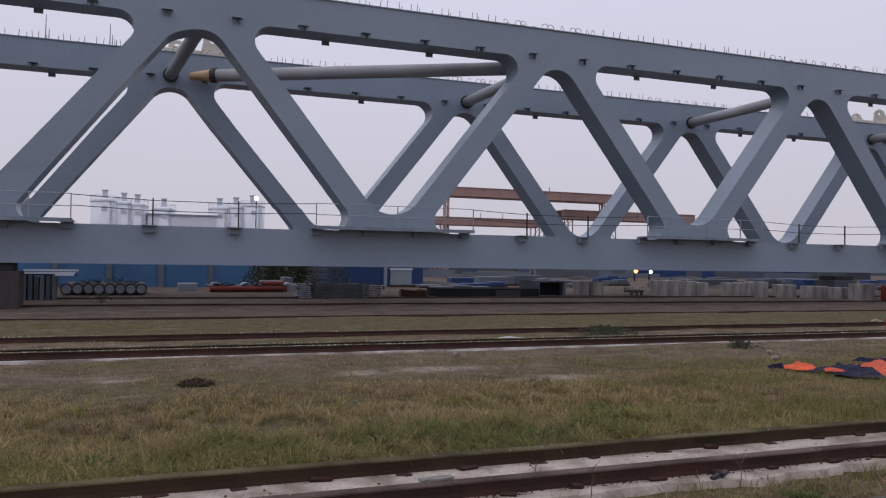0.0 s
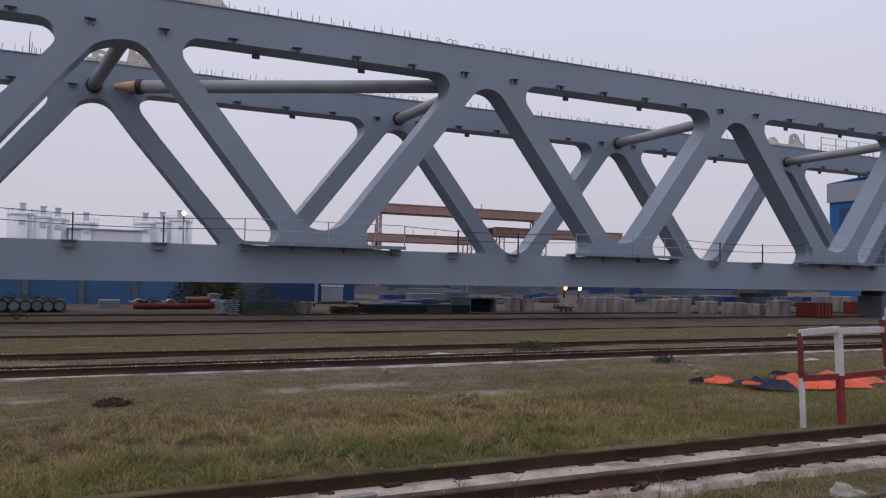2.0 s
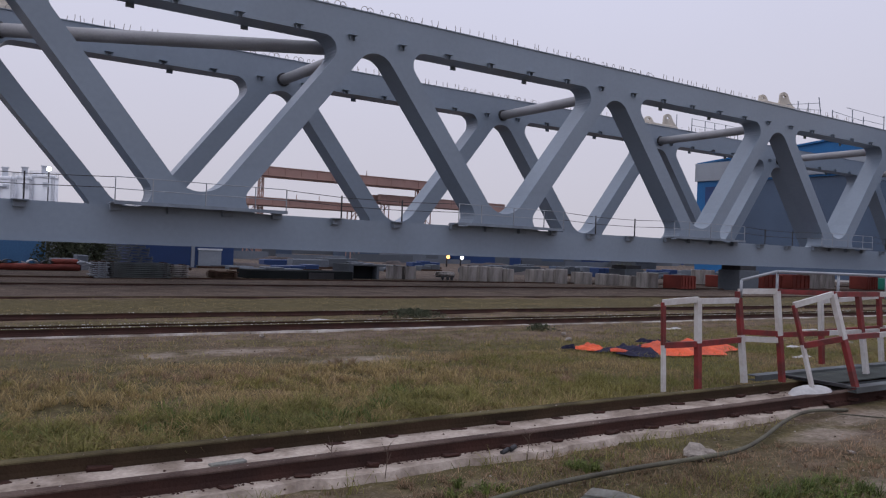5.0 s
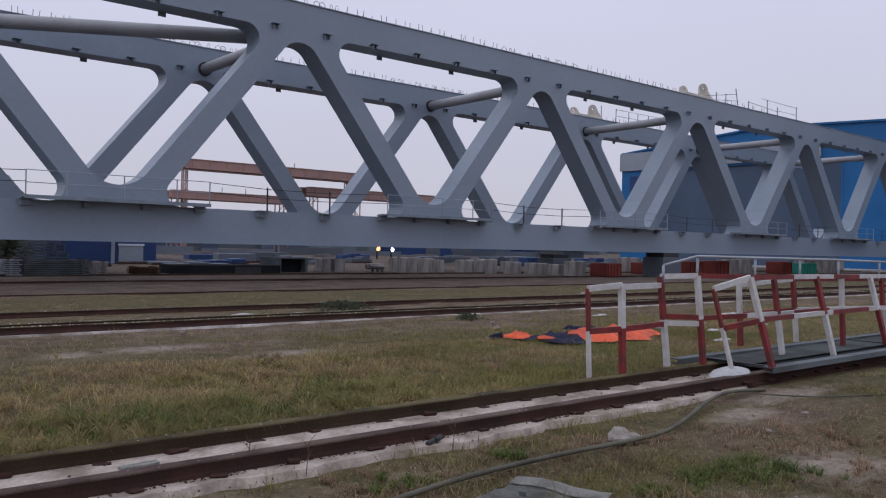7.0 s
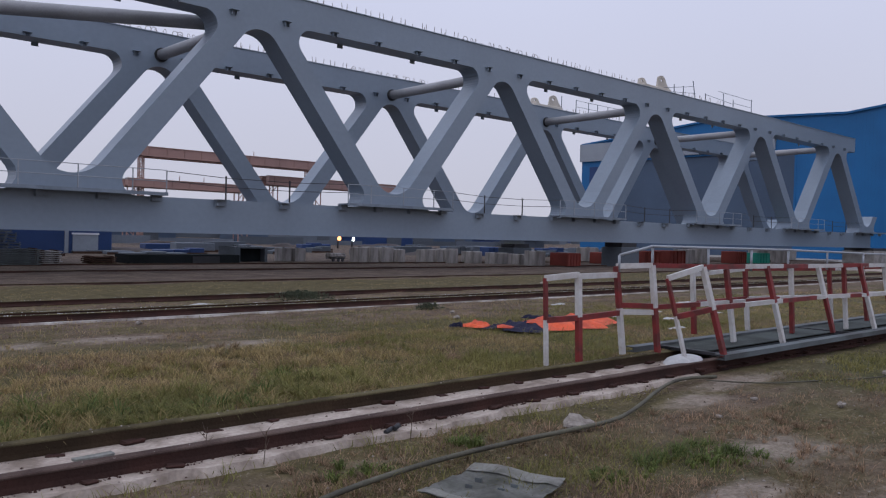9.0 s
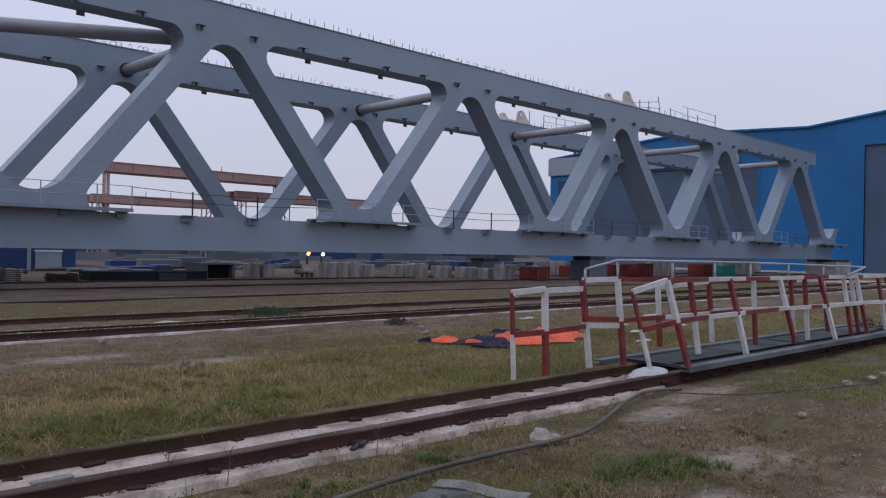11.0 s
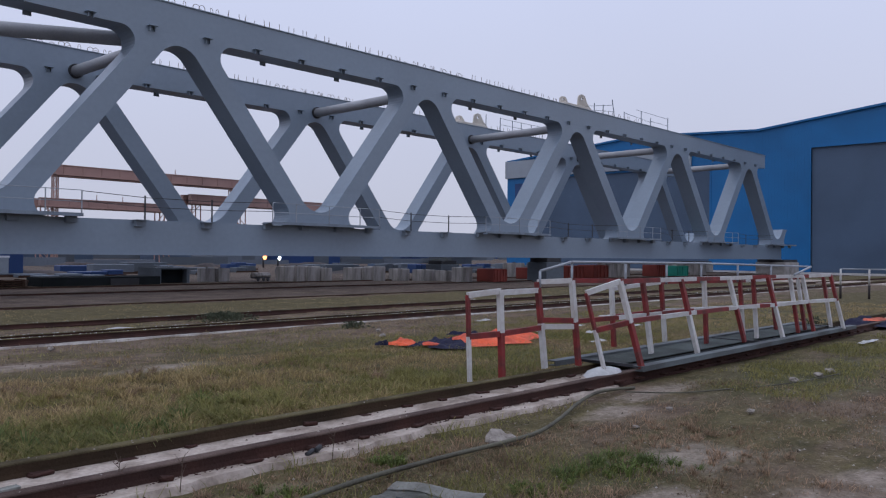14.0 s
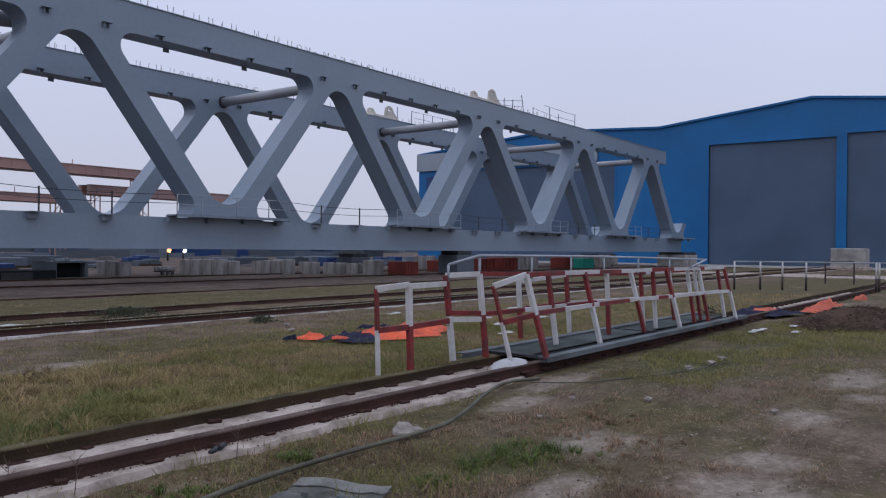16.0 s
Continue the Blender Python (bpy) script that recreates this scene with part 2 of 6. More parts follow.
def ground_material():
    m = bpy.data.materials.new("yard_ground")
    m.use_nodes = True
    n, l = m.node_tree.nodes, m.node_tree.links
    p = n["Principled BSDF"]
    p.inputs["Roughness"].default_value, p.inputs["Specular IOR Level"].default_value = 0.95, 0.15
    co = n.new("ShaderNodeTexCoord")

    def tex(scale, detail=6, stretch=(1, 1, 1), rough=0.6):
        mp, t = n.new("ShaderNodeMapping"), n.new("ShaderNodeTexNoise")
        mp.inputs["Scale"].default_value = stretch
        t.inputs["Scale"].default_value, t.inputs["Detail"].default_value, t.inputs["Roughness"].default_value = scale, detail, rough
        l.new(co.outputs["Object"], mp.inputs[0])
        l.new(mp.outputs[0], t.inputs["Vector"])
        return t.outputs[0]

    def ramp(src, a, b, ca, cb):
        r = n.new("ShaderNodeValToRGB")
        r.color_ramp.elements[0].position, r.color_ramp.elements[0].color = a, (*ca, 1)
        r.color_ramp.elements[1].position, r.color_ramp.elements[1].color = b, (*cb, 1)
        l.new(src, r.inputs[0])
        return r.outputs[0]

    def mix(f, a, b, kind="MIX"):
        x = n.new("ShaderNodeMix")
        x.data_type, x.blend_type = "RGBA", kind
        if isinstance(f, float):
            x.inputs[0].default_value = f
        else:
            l.new(f, x.inputs[0])
        l.new(a, x.inputs[6])
        l.new(b, x.inputs[7])
        return x.outputs[2]

    def patches(spots, rag, most):
        """A mask, most inside the ragged ellipses and 0 outside."""
        edge = None
        for x, y, rx, ry in spots:
            mp, ln = n.new("ShaderNodeMapping"), n.new("ShaderNodeVectorMath")
            mp.inputs["Location"].default_value, mp.inputs["Scale"].default_value = (-x / rx, -y / ry, 0), (1 / rx, 1 / ry, 0)
            ln.operation = "LENGTH"
            l.new(co.outputs["Object"], mp.inputs[0])
            l.new(mp.outputs[0], ln.inputs[0])
            if edge is None:
                edge = ln.outputs["Value"]
            else:
                mn = n.new("ShaderNodeMath")
                mn.operation = "MINIMUM"
                l.new(edge, mn.inputs[0])
                l.new(ln.outputs["Value"], mn.inputs[1])
                edge = mn.outputs[0]
        ragged = n.new("ShaderNodeMath")
        ragged.operation = "MULTIPLY_ADD"
        ragged.inputs[1].default_value = 1.9
        l.new(rag, ragged.inputs[0])
        l.new(edge, ragged.inputs[2])
        shift = n.new("ShaderNodeMapRange")
        shift.inputs[1].default_value, shift.inputs[2].default_value = 1.35, 1.95
        shift.inputs[3].default_value, shift.inputs[4].default_value = most, 0.0
        l.new(ragged.outputs[0], shift.inputs[0])
        return shift.outputs[0]

    dirt = ramp(tex(1.3, 8), 0.35, 0.68, (0.102, 0.070, 0.048), (0.218, 0.163, 0.12))
    turf = ramp(tex(2.5, 8), 0.35, 0.65, (0.08, 0.069, 0.031), (0.15, 0.12, 0.06))
    sp = n.new("ShaderNodeSeparateXYZ")
    l.new(co.outputs["Object"], sp.inputs[0])
    bare = n.new("ShaderNodeValToRGB")
    stops = bare.color_ramp
    stops.elements[0].position, stops.elements[0].color = 0.0, (0.42, 0.42, 0.42, 1)
    stops.elements[1].position, stops.elements[1].color = 1.0, (0.3, 0.3, 0.3, 1)
    for at, v in ((0.11, 0.5), (0.14, 0.85), (0.24, 0.85), (0.29, 0.42), (0.355, 0.38), (0.375, 0.42), (0.43, 0.4), (0.45, 0.7), (0.56, 0.75), (0.605, 0.25), (0.8, 0.2)):
        e = stops.elements.new(at)
        e.color = (v, v, v, 1)
    sc = n.new("ShaderNodeMath")
    sc.operation = "DIVIDE"
    sc.inputs[1].default_value = 40.0
    l.new(sp.outputs[1], sc.inputs[0])
    l.new(sc.outputs[0], bare.inputs[0])
    add = n.new("ShaderNodeMath")
    add.operation = "ADD"
    l.new(bare.outputs[0], add.inputs[0])
    l.new(tex(0.5, 7, (0.5, 1.4, 1)), add.inputs[1])
    where = ramp(add.outputs[0], 0.88, 1.16, (0, 0, 0), (1, 1, 1))
    # dark cinder soil from the middle of the yard on
    far_band = n.new("ShaderNodeMapRange")
    far_band.inputs[1].default_value, far_band.inputs[2].default_value = 23.0, 25.0
    l.new(sp.outputs[1], far_band.inputs[0])
    cinder = ramp(tex(0.9, 7), 0.35, 0.7, (0.085, 0.063, 0.052), (0.175, 0.134, 0.108))
    dirt = mix(far_band.outputs[0], dirt, cinder)
    base = mix(where, dirt, turf)
    moss = ramp(tex(3.1, 8), 0.35, 0.65, (0.062, 0.066, 0.028), (0.118, 0.112, 0.05))
    base = mix(patches(GREEN, tex(1.1, 8, (1, 1.5, 1), 0.7), 0.8), base, moss)
    pale = ramp(tex(0.55, 7, (0.5, 1.4, 1)), 0.63, 0.76, (0, 0, 0), (0.8, 0.8, 0.8))
    sand = ramp(tex(6, 4), 0.3, 0.7, (0.255, 0.208, 0.168), (0.375, 0.315, 0.262))
    base = mix(pale, base, sand)
    base = mix(patches(PALE, tex(2.6, 8, (1, 1.6, 1), 0.7), 0.78), base, sand)
    # dead litter and damp spots
    litter = ramp(tex(4.2, 9, (0.8, 1.3, 1), 0.75), 0.40, 0.62, (0.42, 0.40, 0.36), (1.0, 1.0, 1.0))
    base = mix(0.6, base, litter, "MULTIPLY")
    spots = ramp(tex(17, 7, (1, 1, 1), 0.7), 0.56, 0.68, (0, 0, 0), (0.55, 0.55, 0.55))
    base = mix(spots, base, sand)
    grit = ramp(tex(28, 6), 0.3, 0.72, (0.25, 0.25, 0.25), (0.75, 0.75, 0.75))
    l.new(mix(0.55, base, grit, "OVERLAY"), p.inputs["Base Color"])
    b = n.new("ShaderNodeBump")
    b.inputs["Strength"].default_value, b.inputs["Distance"].default_value = 0.7, 0.05
    l.new(tex(14, 8), b.inputs["Height"])
    l.new(b.outputs[0], p.inputs["Normal"])
    return m


GROUND = ground_material()

# ---- building blocks ----
def box(bm, x0, x1, y0, y1, z0, z1, bevel=0.0):
    vs = [bm.verts.new((x, y, z)) for x in (x0, x1) for y in (y0, y1) for z in (z0, z1)]
    fs = [bm.faces.new([vs[i] for i in q]) for q in ((0, 1, 3, 2), (4, 6, 7, 5), (0, 4, 5, 1), (2, 3, 7, 6), (0, 2, 6, 4), (1, 5, 7, 3))]
    if bevel:
        es = list({e for f in fs for e in f.edges})
        bmesh.ops.bevel(bm, geom=es, offset=bevel, segments=1, affect="EDGES")
    return bm


def prism(bm, outline, y0, y1):
    """An outline in x and z, from y0 to y1."""
    a = [bm.verts.new((x, y0, z)) for x, z in outline]
    b = [bm.verts.new((x, y1, z)) for x, z in outline]
    k = len(a)
    for i, j, l in tessellate_polygon([[Vector((x, z, 0)) for x, z in outline]]):
        bm.faces.new((a[i], a[j], a[l]))
        bm.faces.new((b[l], b[j], b[i]))
    for i in range(k):
        bm.faces.new((a[i], b[i], b[(i + 1) % k], a[(i + 1) % k]))
    bmesh.ops.recalc_face_normals(bm, faces=bm.faces[:])
    return bm


def rod(bm, p, q, r, sides=8, r2=None, cap=True):
    p, q = Vector(p), Vector(q)
    d = (q - p).normalized()
    u = d.cross(Vector((0, 0, 1)) if abs(d.z) < 0.9 else Vector((1, 0, 0))).normalized()
    v = d.cross(u)
    ring = []
    for c, rr in ((p, r), (q, r if r2 is None else r2)):
        ring.append([bm.verts.new(c + rr * (math.cos(a) * u + math.sin(a) * v)) for a in (2 * math.pi * i / sides for i in range(sides))])
    for i in range(sides):
        f = bm.faces.new((ring[0][i], ring[0][(i + 1) % sides], ring[1][(i + 1) % sides], ring[1][i]))
        f.smooth = sides > 6
    if cap:
        bm.faces.new(ring[0][::-1])
        bm.faces.new(ring[1])
    return bm


def beam(bm, p, q, w, h):
    """A bar of w by h along the line from p to q."""
    p, q = Vector(p), Vector(q)
    d = (q - p).normalized()
    u = d.cross(Vector((0, 0, 1)) if abs(d.z) < 0.95 else Vector((0, 1, 0))).normalized()
    v = u.cross(d)
    vs = [bm.verts.new(c + sx * u * w / 2 + sz * v * h / 2) for c in (p, q) for sx in (-1, 1) for sz in (-1, 1)]
    for k in ((0, 1, 3, 2), (4, 6, 7, 5), (0, 4, 5, 1), (2, 3, 7, 6), (0, 2, 6, 4), (1, 5, 7, 3)):
        bm.faces.new([vs[i] for i in k])
    bmesh.ops.recalc_face_normals(bm, faces=bm.faces[:])
    return bm


def mesh_of(bm, name, material):
    me = bpy.data.meshes.new(name)
    bm.to_mesh(me)
    bm.free()
    me.materials.append(material)
    return me


def part(name, bm, material, parent=None, label=""):
    ob = new(name, bm if isinstance(bm, bpy.types.Mesh) else mesh_of(bm, name, material))
    if parent:
        ob.parent = parent
    return tagged(ob, label)


def thing(name, at, label, category, group="", kind=""):
    ob = new(name)
    ob.location = at
    return tagged(ob, label, category, group, kind)


def arc(cx, cz, r, a0, a1, k=9):
    return [(cx + r * math.cos(radians(a0 + (a1 - a0) * i / k)), cz + r * math.sin(radians(a0 + (a1 - a0) * i / k))) for i in range(k + 1)]


B = bmesh.new

# ---- ground ----
def rough_z(x, y):
    return 0.035 * noise.noise((x * 0.35, y * 0.35, 0)) + 0.02 * noise.noise((x * 1.3, y * 1.3, 4))


bm = B()
xs = [-3000, -800, -200, -80, -40] + [-20 + 0.5 * i for i in range(141)] + [60, 80, 110, 160, 300, 900, 3000]
ys = [-3000, -600, -100, -30] + [-8 + 0.5 * i for i in range(81)] + [36, 42, 50, 70, 100, 200, 600, 1500, 4500]
grid = []
for x in xs:
    row = []
    for y in ys:
        near = -20 <= x <= 50 and -8 <= y <= 32
        row.append(bm.verts.new((x, y, rough_z(x, y) - 0.02 if near else -0.02)))
    grid.append(row)
for i in range(len(xs) - 1):
    for j in range(len(ys) - 1):
        bm.faces.new((grid[i][j], grid[i + 1][j], grid[i + 1][j + 1], grid[i][j + 1])).smooth = True
tagged(part("ground", bm, GROUND), "trampled yard ground of dirt, gravel and patchy dry grass", "ground", kind="structure")

# ---- the steel truss span ----
PANEL, YN, YF, DEPTH = 15.0, 30.0, 39.5, 1.2
SHIFT = {30.0: 0.0, 39.5: -0.45}
DROP = {30.0: 0.0, 39.5: -0.30}  # far truss moved along the span and lowered to fit the camera's view
ZB0, ZB1, ZT0, ZT1 = 1.60, 2.95, 10.72, 12.0
SLOPE, HALF = 1.27, 0.57
TOPS = [-12.14 + PANEL * i for i in range(7)]
BOTS = [-19.64 + PANEL * i for i in range(8)]
XL, XR = -21.0, 86.4
bridge = thing("truss_bridge_span", (32, 35, 0), "grey painted steel railway truss span standing on temporary piers", "bridge")


def bpart(name, bm, material, label="", parent=None):
    ob = part(name, bm, material, parent or bridge, label)
    if not parent:
        ob.matrix_parent_inverse = Matrix.Translation((-32, -35, 0))
    return ob


def corner(cx, cz, r, side, up):
    """The rounded acute corner between a chord's edge and a diagonal's outer edge."""
    t = r / math.tan(radians(25.9))
    ux, uz = cx + t, cz + (-r if up else r)
    pts = arc(ux, uz, r, 180 + 38.2 if up else 180 - 38.2, 90 if up else 270)
    return [(side * x, z) for x, z in pts]


ZC1, ZC0 = 8.6, 4.7
MID_Z, TOP_MID, BOT_MID = 6.8, 3.81, 3.69
eo = lambda z: TOP_MID + (MID_Z - z) / SLOPE + HALF
ei = lambda z: TOP_MID + (MID_Z - z) / SLOPE - HALF
bo = lambda z: BOT_MID + (z - MID_Z) / SLOPE + HALF
bi = lambda z: BOT_MID + (z - MID_Z) / SLOPE - HALF
# top gusset
tip = MID_Z + (TOP_MID - HALF) * SLOPE
r_in = 1.0
half_a = math.degrees(math.atan(1 / SLOPE))
right = [(eo(ZC1), ZC1)] + corner(eo(ZT0), ZT0, 0.6, 1, True)
left = [(-x, z) for x, z in right[::-1]]
arch_pts = arc(0, tip - r_in / math.sin(radians(half_a)), r_in, 180 - half_a, half_a, 14)
top_outline = right + left + [(-ei(ZC1), ZC1)] + arch_pts + [(ei(ZC1), ZC1)]
# bottom gusset
btip = MID_Z - (BOT_MID - HALF) * SLOPE
r_v = 1.35
right = [(bo(ZC0), ZC0)] + corner(bo(ZB1), ZB1, 0.56, 1, False)
left = [(-x, z) for x, z in right[::-1]]
v_pts = arc(0, btip + r_v / math.sin(radians(half_a)), r_v, 180 + half_a, 360 - half_a, 14)
bot_outline = right + left + [(-bi(ZC0), ZC0)] + v_pts + [(bi(ZC0), ZC0)]
def widen(pts, d):
    """Moves the left leg's side of an outline out by d."""
    return [(x - d * min(1.0, max(0.0, -x / 0.8)), z) for x, z in pts]


top_gusset = mesh_of(prism(B(), top_outline, 0, DEPTH), "top_gusset", STEEL)
bot_gusset = mesh_of(prism(B(), bot_outline, 0, DEPTH), "bottom_gusset", STEEL)
falling = mesh_of(prism(B(), [(ei(ZC1), ZC1), (eo(ZC1), ZC1), (eo(ZC0), ZC0), (ei(ZC0), ZC0)], 0.003, DEPTH - 0.003), "diagonal", STEEL)
rising = mesh_of(prism(B(), [(-ei(ZC1), ZC1), (-eo(ZC1), ZC1), (-eo(ZC0), ZC0), (-ei(ZC0), ZC0)], 0.003, DEPTH - 0.003), "diagonal", STEEL)

wide_gusset = mesh_of(prism(B(), widen(top_outline, 0.42), 0, DEPTH), "top_gusset", STEEL)
far_falling = mesh_of(prism(B(), [(ei(ZC1) - 0.25, ZC1), (eo(ZC1) - 0.25, ZC1), (eo(ZC0) - 0.05, ZC0), (ei(ZC0) - 0.05, ZC0)], 0.003, DEPTH - 0.003), "diagonal", STEEL)
far_gusset = mesh_of(prism(B(), widen(top_outline, 0.08), 0, DEPTH), "top_gusset", STEEL)
wide_rising = mesh_of(prism(B(), [(-2.245, ZC1), (-3.385, ZC1), (-6.51, ZC0), (-7.9, ZB1), (-6.5, ZB1), (-5.21, ZC0)], 0.003, DEPTH - 0.003), "diagonal", STEEL)
far_rising = mesh_of(prism(B(), [(-2.155, ZC1), (-3.295, ZC1), (-6.24, ZC0), (-7.6, ZB1), (-6.58, ZB1), (-5.23, ZC0)], 0.003, DEPTH - 0.003), "diagonal", STEEL)
bm = B()
box(bm, -0.19, 0.19, -0.24, 0, -0.012, 0.012)
for u in (-0.1, 0.1):
    prism(bm, [(u - 0.012, -0.2), (u + 0.012, -0.2), (u + 0.012, -0.012), (u - 0.012, -0.012)], -0.14, 0)
top_bracket = mesh_of(bm, "bracket", STEEL)
bm = B()
box(bm, -0.16, 0.16, -0.02, 0.0, -0.17, 0.0)
tab = mesh_of(bm, "hanging_tab", STEEL)
bm = B()
box(bm, -0.26, 0.26, -0.45, 0, -0.03, 0.0)
box(bm, -0.2, 0.2, -0.22, 0, -0.26, -0.03)
low_bracket = mesh_of(bm, "walkway_bracket", BRACKET)

stud = mesh_of(rod(B(), (0, 0, 0), (0.012, 0, 0.36), 0.014, 5), "rebar_stud", RUSTROD)
bm = B()
pts = [Vector((0.14 * math.cos(a), 0.04 * math.cos(a), 0.13 + 0.14 * math.sin(a))) for a in (math.pi * (i / 7 * 1.3 - 0.15) for i in range(8))]
for a, b in zip(pts, pts[1:]):
    rod(bm, a, b, 0.013, 4, cap=False)
loop = mesh_of(bm, "rebar_loop", RUSTROD)

for y in (YN, YF):
    sx, dz = SHIFT[y], DROP[y]
    bm = box(B(), XL + sx, XR + sx, y, y + DEPTH, ZB0, ZB1)
    box(bm, XL + sx, XR + sx, y - 0.10, y + DEPTH + 0.1, ZB0 - 0.06, ZB0)
    bpart("bottom_chord", bm, STEEL)
    bm = box(B(), TOPS[0] - 3.9 + sx, TOPS[-1] + 3.9 + sx, y, y + DEPTH, ZT0, ZT1)
    box(bm, TOPS[0] - 3.9 + sx, TOPS[-1] + 3.9 + sx, y - 0.05, y + DEPTH + 0.05, ZT1, ZT1 + 0.04)
    bpart("top_chord", bm, STEEL).location = (0, 0, dz)
    for x in TOPS:
        for m in (((wide_gusset, falling, wide_rising) if y == YN else (far_gusset, far_falling, far_rising)) if x == TOPS[1] else (top_gusset, falling, rising)):
            bpart(m.name.split(".")[0], m, STEEL).location = (x + sx - (0.25 if m is far_gusset else 0), y, dz)
        for u in (4.9, 9.4):
            if x + u < TOPS[-1] + 3:
                bpart("hanging_tab", tab, STEEL).location = (x + u + sx, y + DEPTH, ZT0 + 0.001 + dz)
    for x in BOTS:
        bpart("bottom_gusset", bot_gusset, STEEL).location = (x + sx - (0.34 if x == BOTS[1] else 0), y, dz)
    for i in range(6 * 7):
        x = TOPS[0] - 3.75 + 2.5 * i
        if x < TOPS[-1] + 3.5:
            bpart("bracket", top_bracket, STEEL).location = (x + sx, y, 10.86 + dz)
    for i in range(46):
        x = TOPS[0] + 1.62 * i
        if 45.8 < x < 50.5 or x > 56:
            continue
        u = (x + 0.6 - TOPS[0] + 7.5) % PANEL - 7.5
        looped = abs(u) < 3.0
        for k in range(5):
            o = bpart("rebar_loop" if looped else "rebar_stud", loop if looped else stud, RUSTROD)
            o.location = (x + sx + 0.27 * k + 0.03 * math.sin(i * 3.7 + k), y + (0.15 if (i + k) % 3 else 0.6), ZT1 + 0.02 + dz)
            o.rotation_euler = (0.1 * math.sin(i + 2.1 * k), 0.1 * math.sin(1.7 * i + k * 1.3), 0.4 * math.sin(i * 0.9 + k))
for x in BOTS:
    bm = box(B(), x - 0.4, x + 0.4, YN + DEPTH + 0.1, YF - 0.1, 1.75, 2.8)
    bpart("floor_beam", bm, STEEL)
for x in TOPS:
    xf = x - (0.8 if x == TOPS[1] else 0.4)
    bm = rod(B(), (x, YN + DEPTH, 10.72), (xf, YF - 0.05, 10.6), 0.28, 20)
    o = bpart("cross_strut", bm, TUBE)
    bpart("flange", rod(B(), (xf, YF - 0.10, 10.6), (xf, YF, 10.6), 0.36, 20), DARKSTEEL, "dark end flange", o)
# the one long sway brace, with its bare primed end
a, b = Vector((TOPS[1] + 0.1, YF - 0.35, 10.55)), Vector((TOPS[2] - 0.9, YN + DEPTH, 10.55))
c = a + (b - a) * 0.075
o = bpart("sway_brace", rod(B(), c, b, 0.30, 20), TUBE)
bpart("brace_end", rod(B(), c, a, 0.32, 20, 0.16), PRIMER, "yellow primed conical end", o)
d = (b - a).normalized()
bpart("bolted_flange", rod(B(), c - 0.12 * d, c + 0.12 * d, 0.36, 20), DARKSTEEL, "bolted dark flange", o)

# walkway platforms, brackets and hand rails along the bottom chords
for y in (YN,):
    for x in BOTS[1:]:
        bm = box(B(), x - 3.3, x + 3.3, y - 0.75, y - 0.02, 3.02, 3.07)
        box(bm, x - 3.3, x + 3.3, y - 0.77, y - 0.75, 2.97, 3.10)
        plat = bpart("walkway_platform", bm, BRACKET)
        for u in (-3.1, -1.05, 1.05, 3.1):
            bpart("walkway_bracket", low_bracket, STEEL).location = (x + u, y, 3.015)
        if x > 78:
            continue
        bm = B()
        for u in (-3.25, -1.95, 0.0, 1.95, 3.25):
            beam(bm, (x + u, y - 0.72, 3.06), (x + u, y - 0.72, 3.95), 0.036, 0.036)
        for z in (3.52, 3.95):
            rod(bm, (x - 3.25, y - 0.72, z), (x + 3.25, y - 0.72, z), 0.016, 6)
        bpart("hand_rail", bm, GALV)
        for u in (5.8, 8.8):
            if x + u < XR:
                bpart("walkway_bracket", low_bracket, STEEL).location = (x + u, y, 2.955)
                bpart("rail_post", beam(B(), (x + u + 0.1, y - 0.35, 2.95), (x + u + 0.1, y - 0.35, 3.92), 0.05, 0.05), DARKSTEEL)
        if x + 12 < XR:
            for z, zm in ((3.88, 3.84), (3.5, 3.47)):
                bm = B()
                for p, q in (((x + 3.25, y - 0.7, z + 0.05), (x + 5.9, y - 0.35, zm)), ((x + 5.9, y - 0.35, zm), (x + 8.9, y - 0.35, zm)), ((x + 8.9, y - 0.35, zm), (x + 11.75, y - 0.7, z + 0.05))):
                    rod(bm, p, q, 0.014, 5)
                bpart("guard_wire", bm, DARKSTEEL)
# tall thin bars left standing on the far top chord
for x, h in ((-3.42, 1.25), (-3.28, 0.6), (-0.68, 1.15), (-0.58, 0.65), (-0.4, 0.4)):
    bpart("standing_bar", rod(B(), (x, YF + 0.4, ZT1 + DROP[YF]), (x + 0.02, YF + 0.4, ZT1 + DROP[YF] + h), 0.03, 6, 0.015), BRACKET)

# light railings on the top chord near the far end, partly broken down
def top_rail(y, dz, posts, bars):
    bm = B()
    for x, h, lean in posts:
        beam(bm, (x, y, ZT1 + dz), (x + lean, y, ZT1 + dz + h), 0.045, 0.045)
    for x0, z0, x1, z1 in bars:
        rod(bm, (x0, y, ZT1 + dz + z0), (x1, y, ZT1 + dz + z1), 0.018, 5)
    bpart("top_hand_rail", bm, BRACKET)


top_rail(YN + 0.3, 0.0, [(50.4, 0.75, 0), (51.6, 0.8, 0), (53.2, 1.35, -0.35), (54.6, 0.7, 0), (57.2, 1.05, 0), (58.7, 0.75, 0), (61.6, 1.15, 0)],
         [(49.2, 0.35, 52.9, 0.95), (49.2, 0.1, 53.2, 0.5), (54.6, 0.62, 58.7, 0.42), (56.4, 1.1, 61.6, 1.05), (58.7, 0.5, 61.6, 0.5)])
top_rail(YF + 0.3, DROP[YF], [(49.6, 1.2, 0), (51.4, 1.15, 0), (53.0, 1.1, 0), (54.2, 1.1, 0), (55.6, 1.1, 0), (57.2, 1.1, 0)],
         [(51.4, 1.1, 57.2, 1.1), (51.4, 0.6, 57.2, 0.6)])


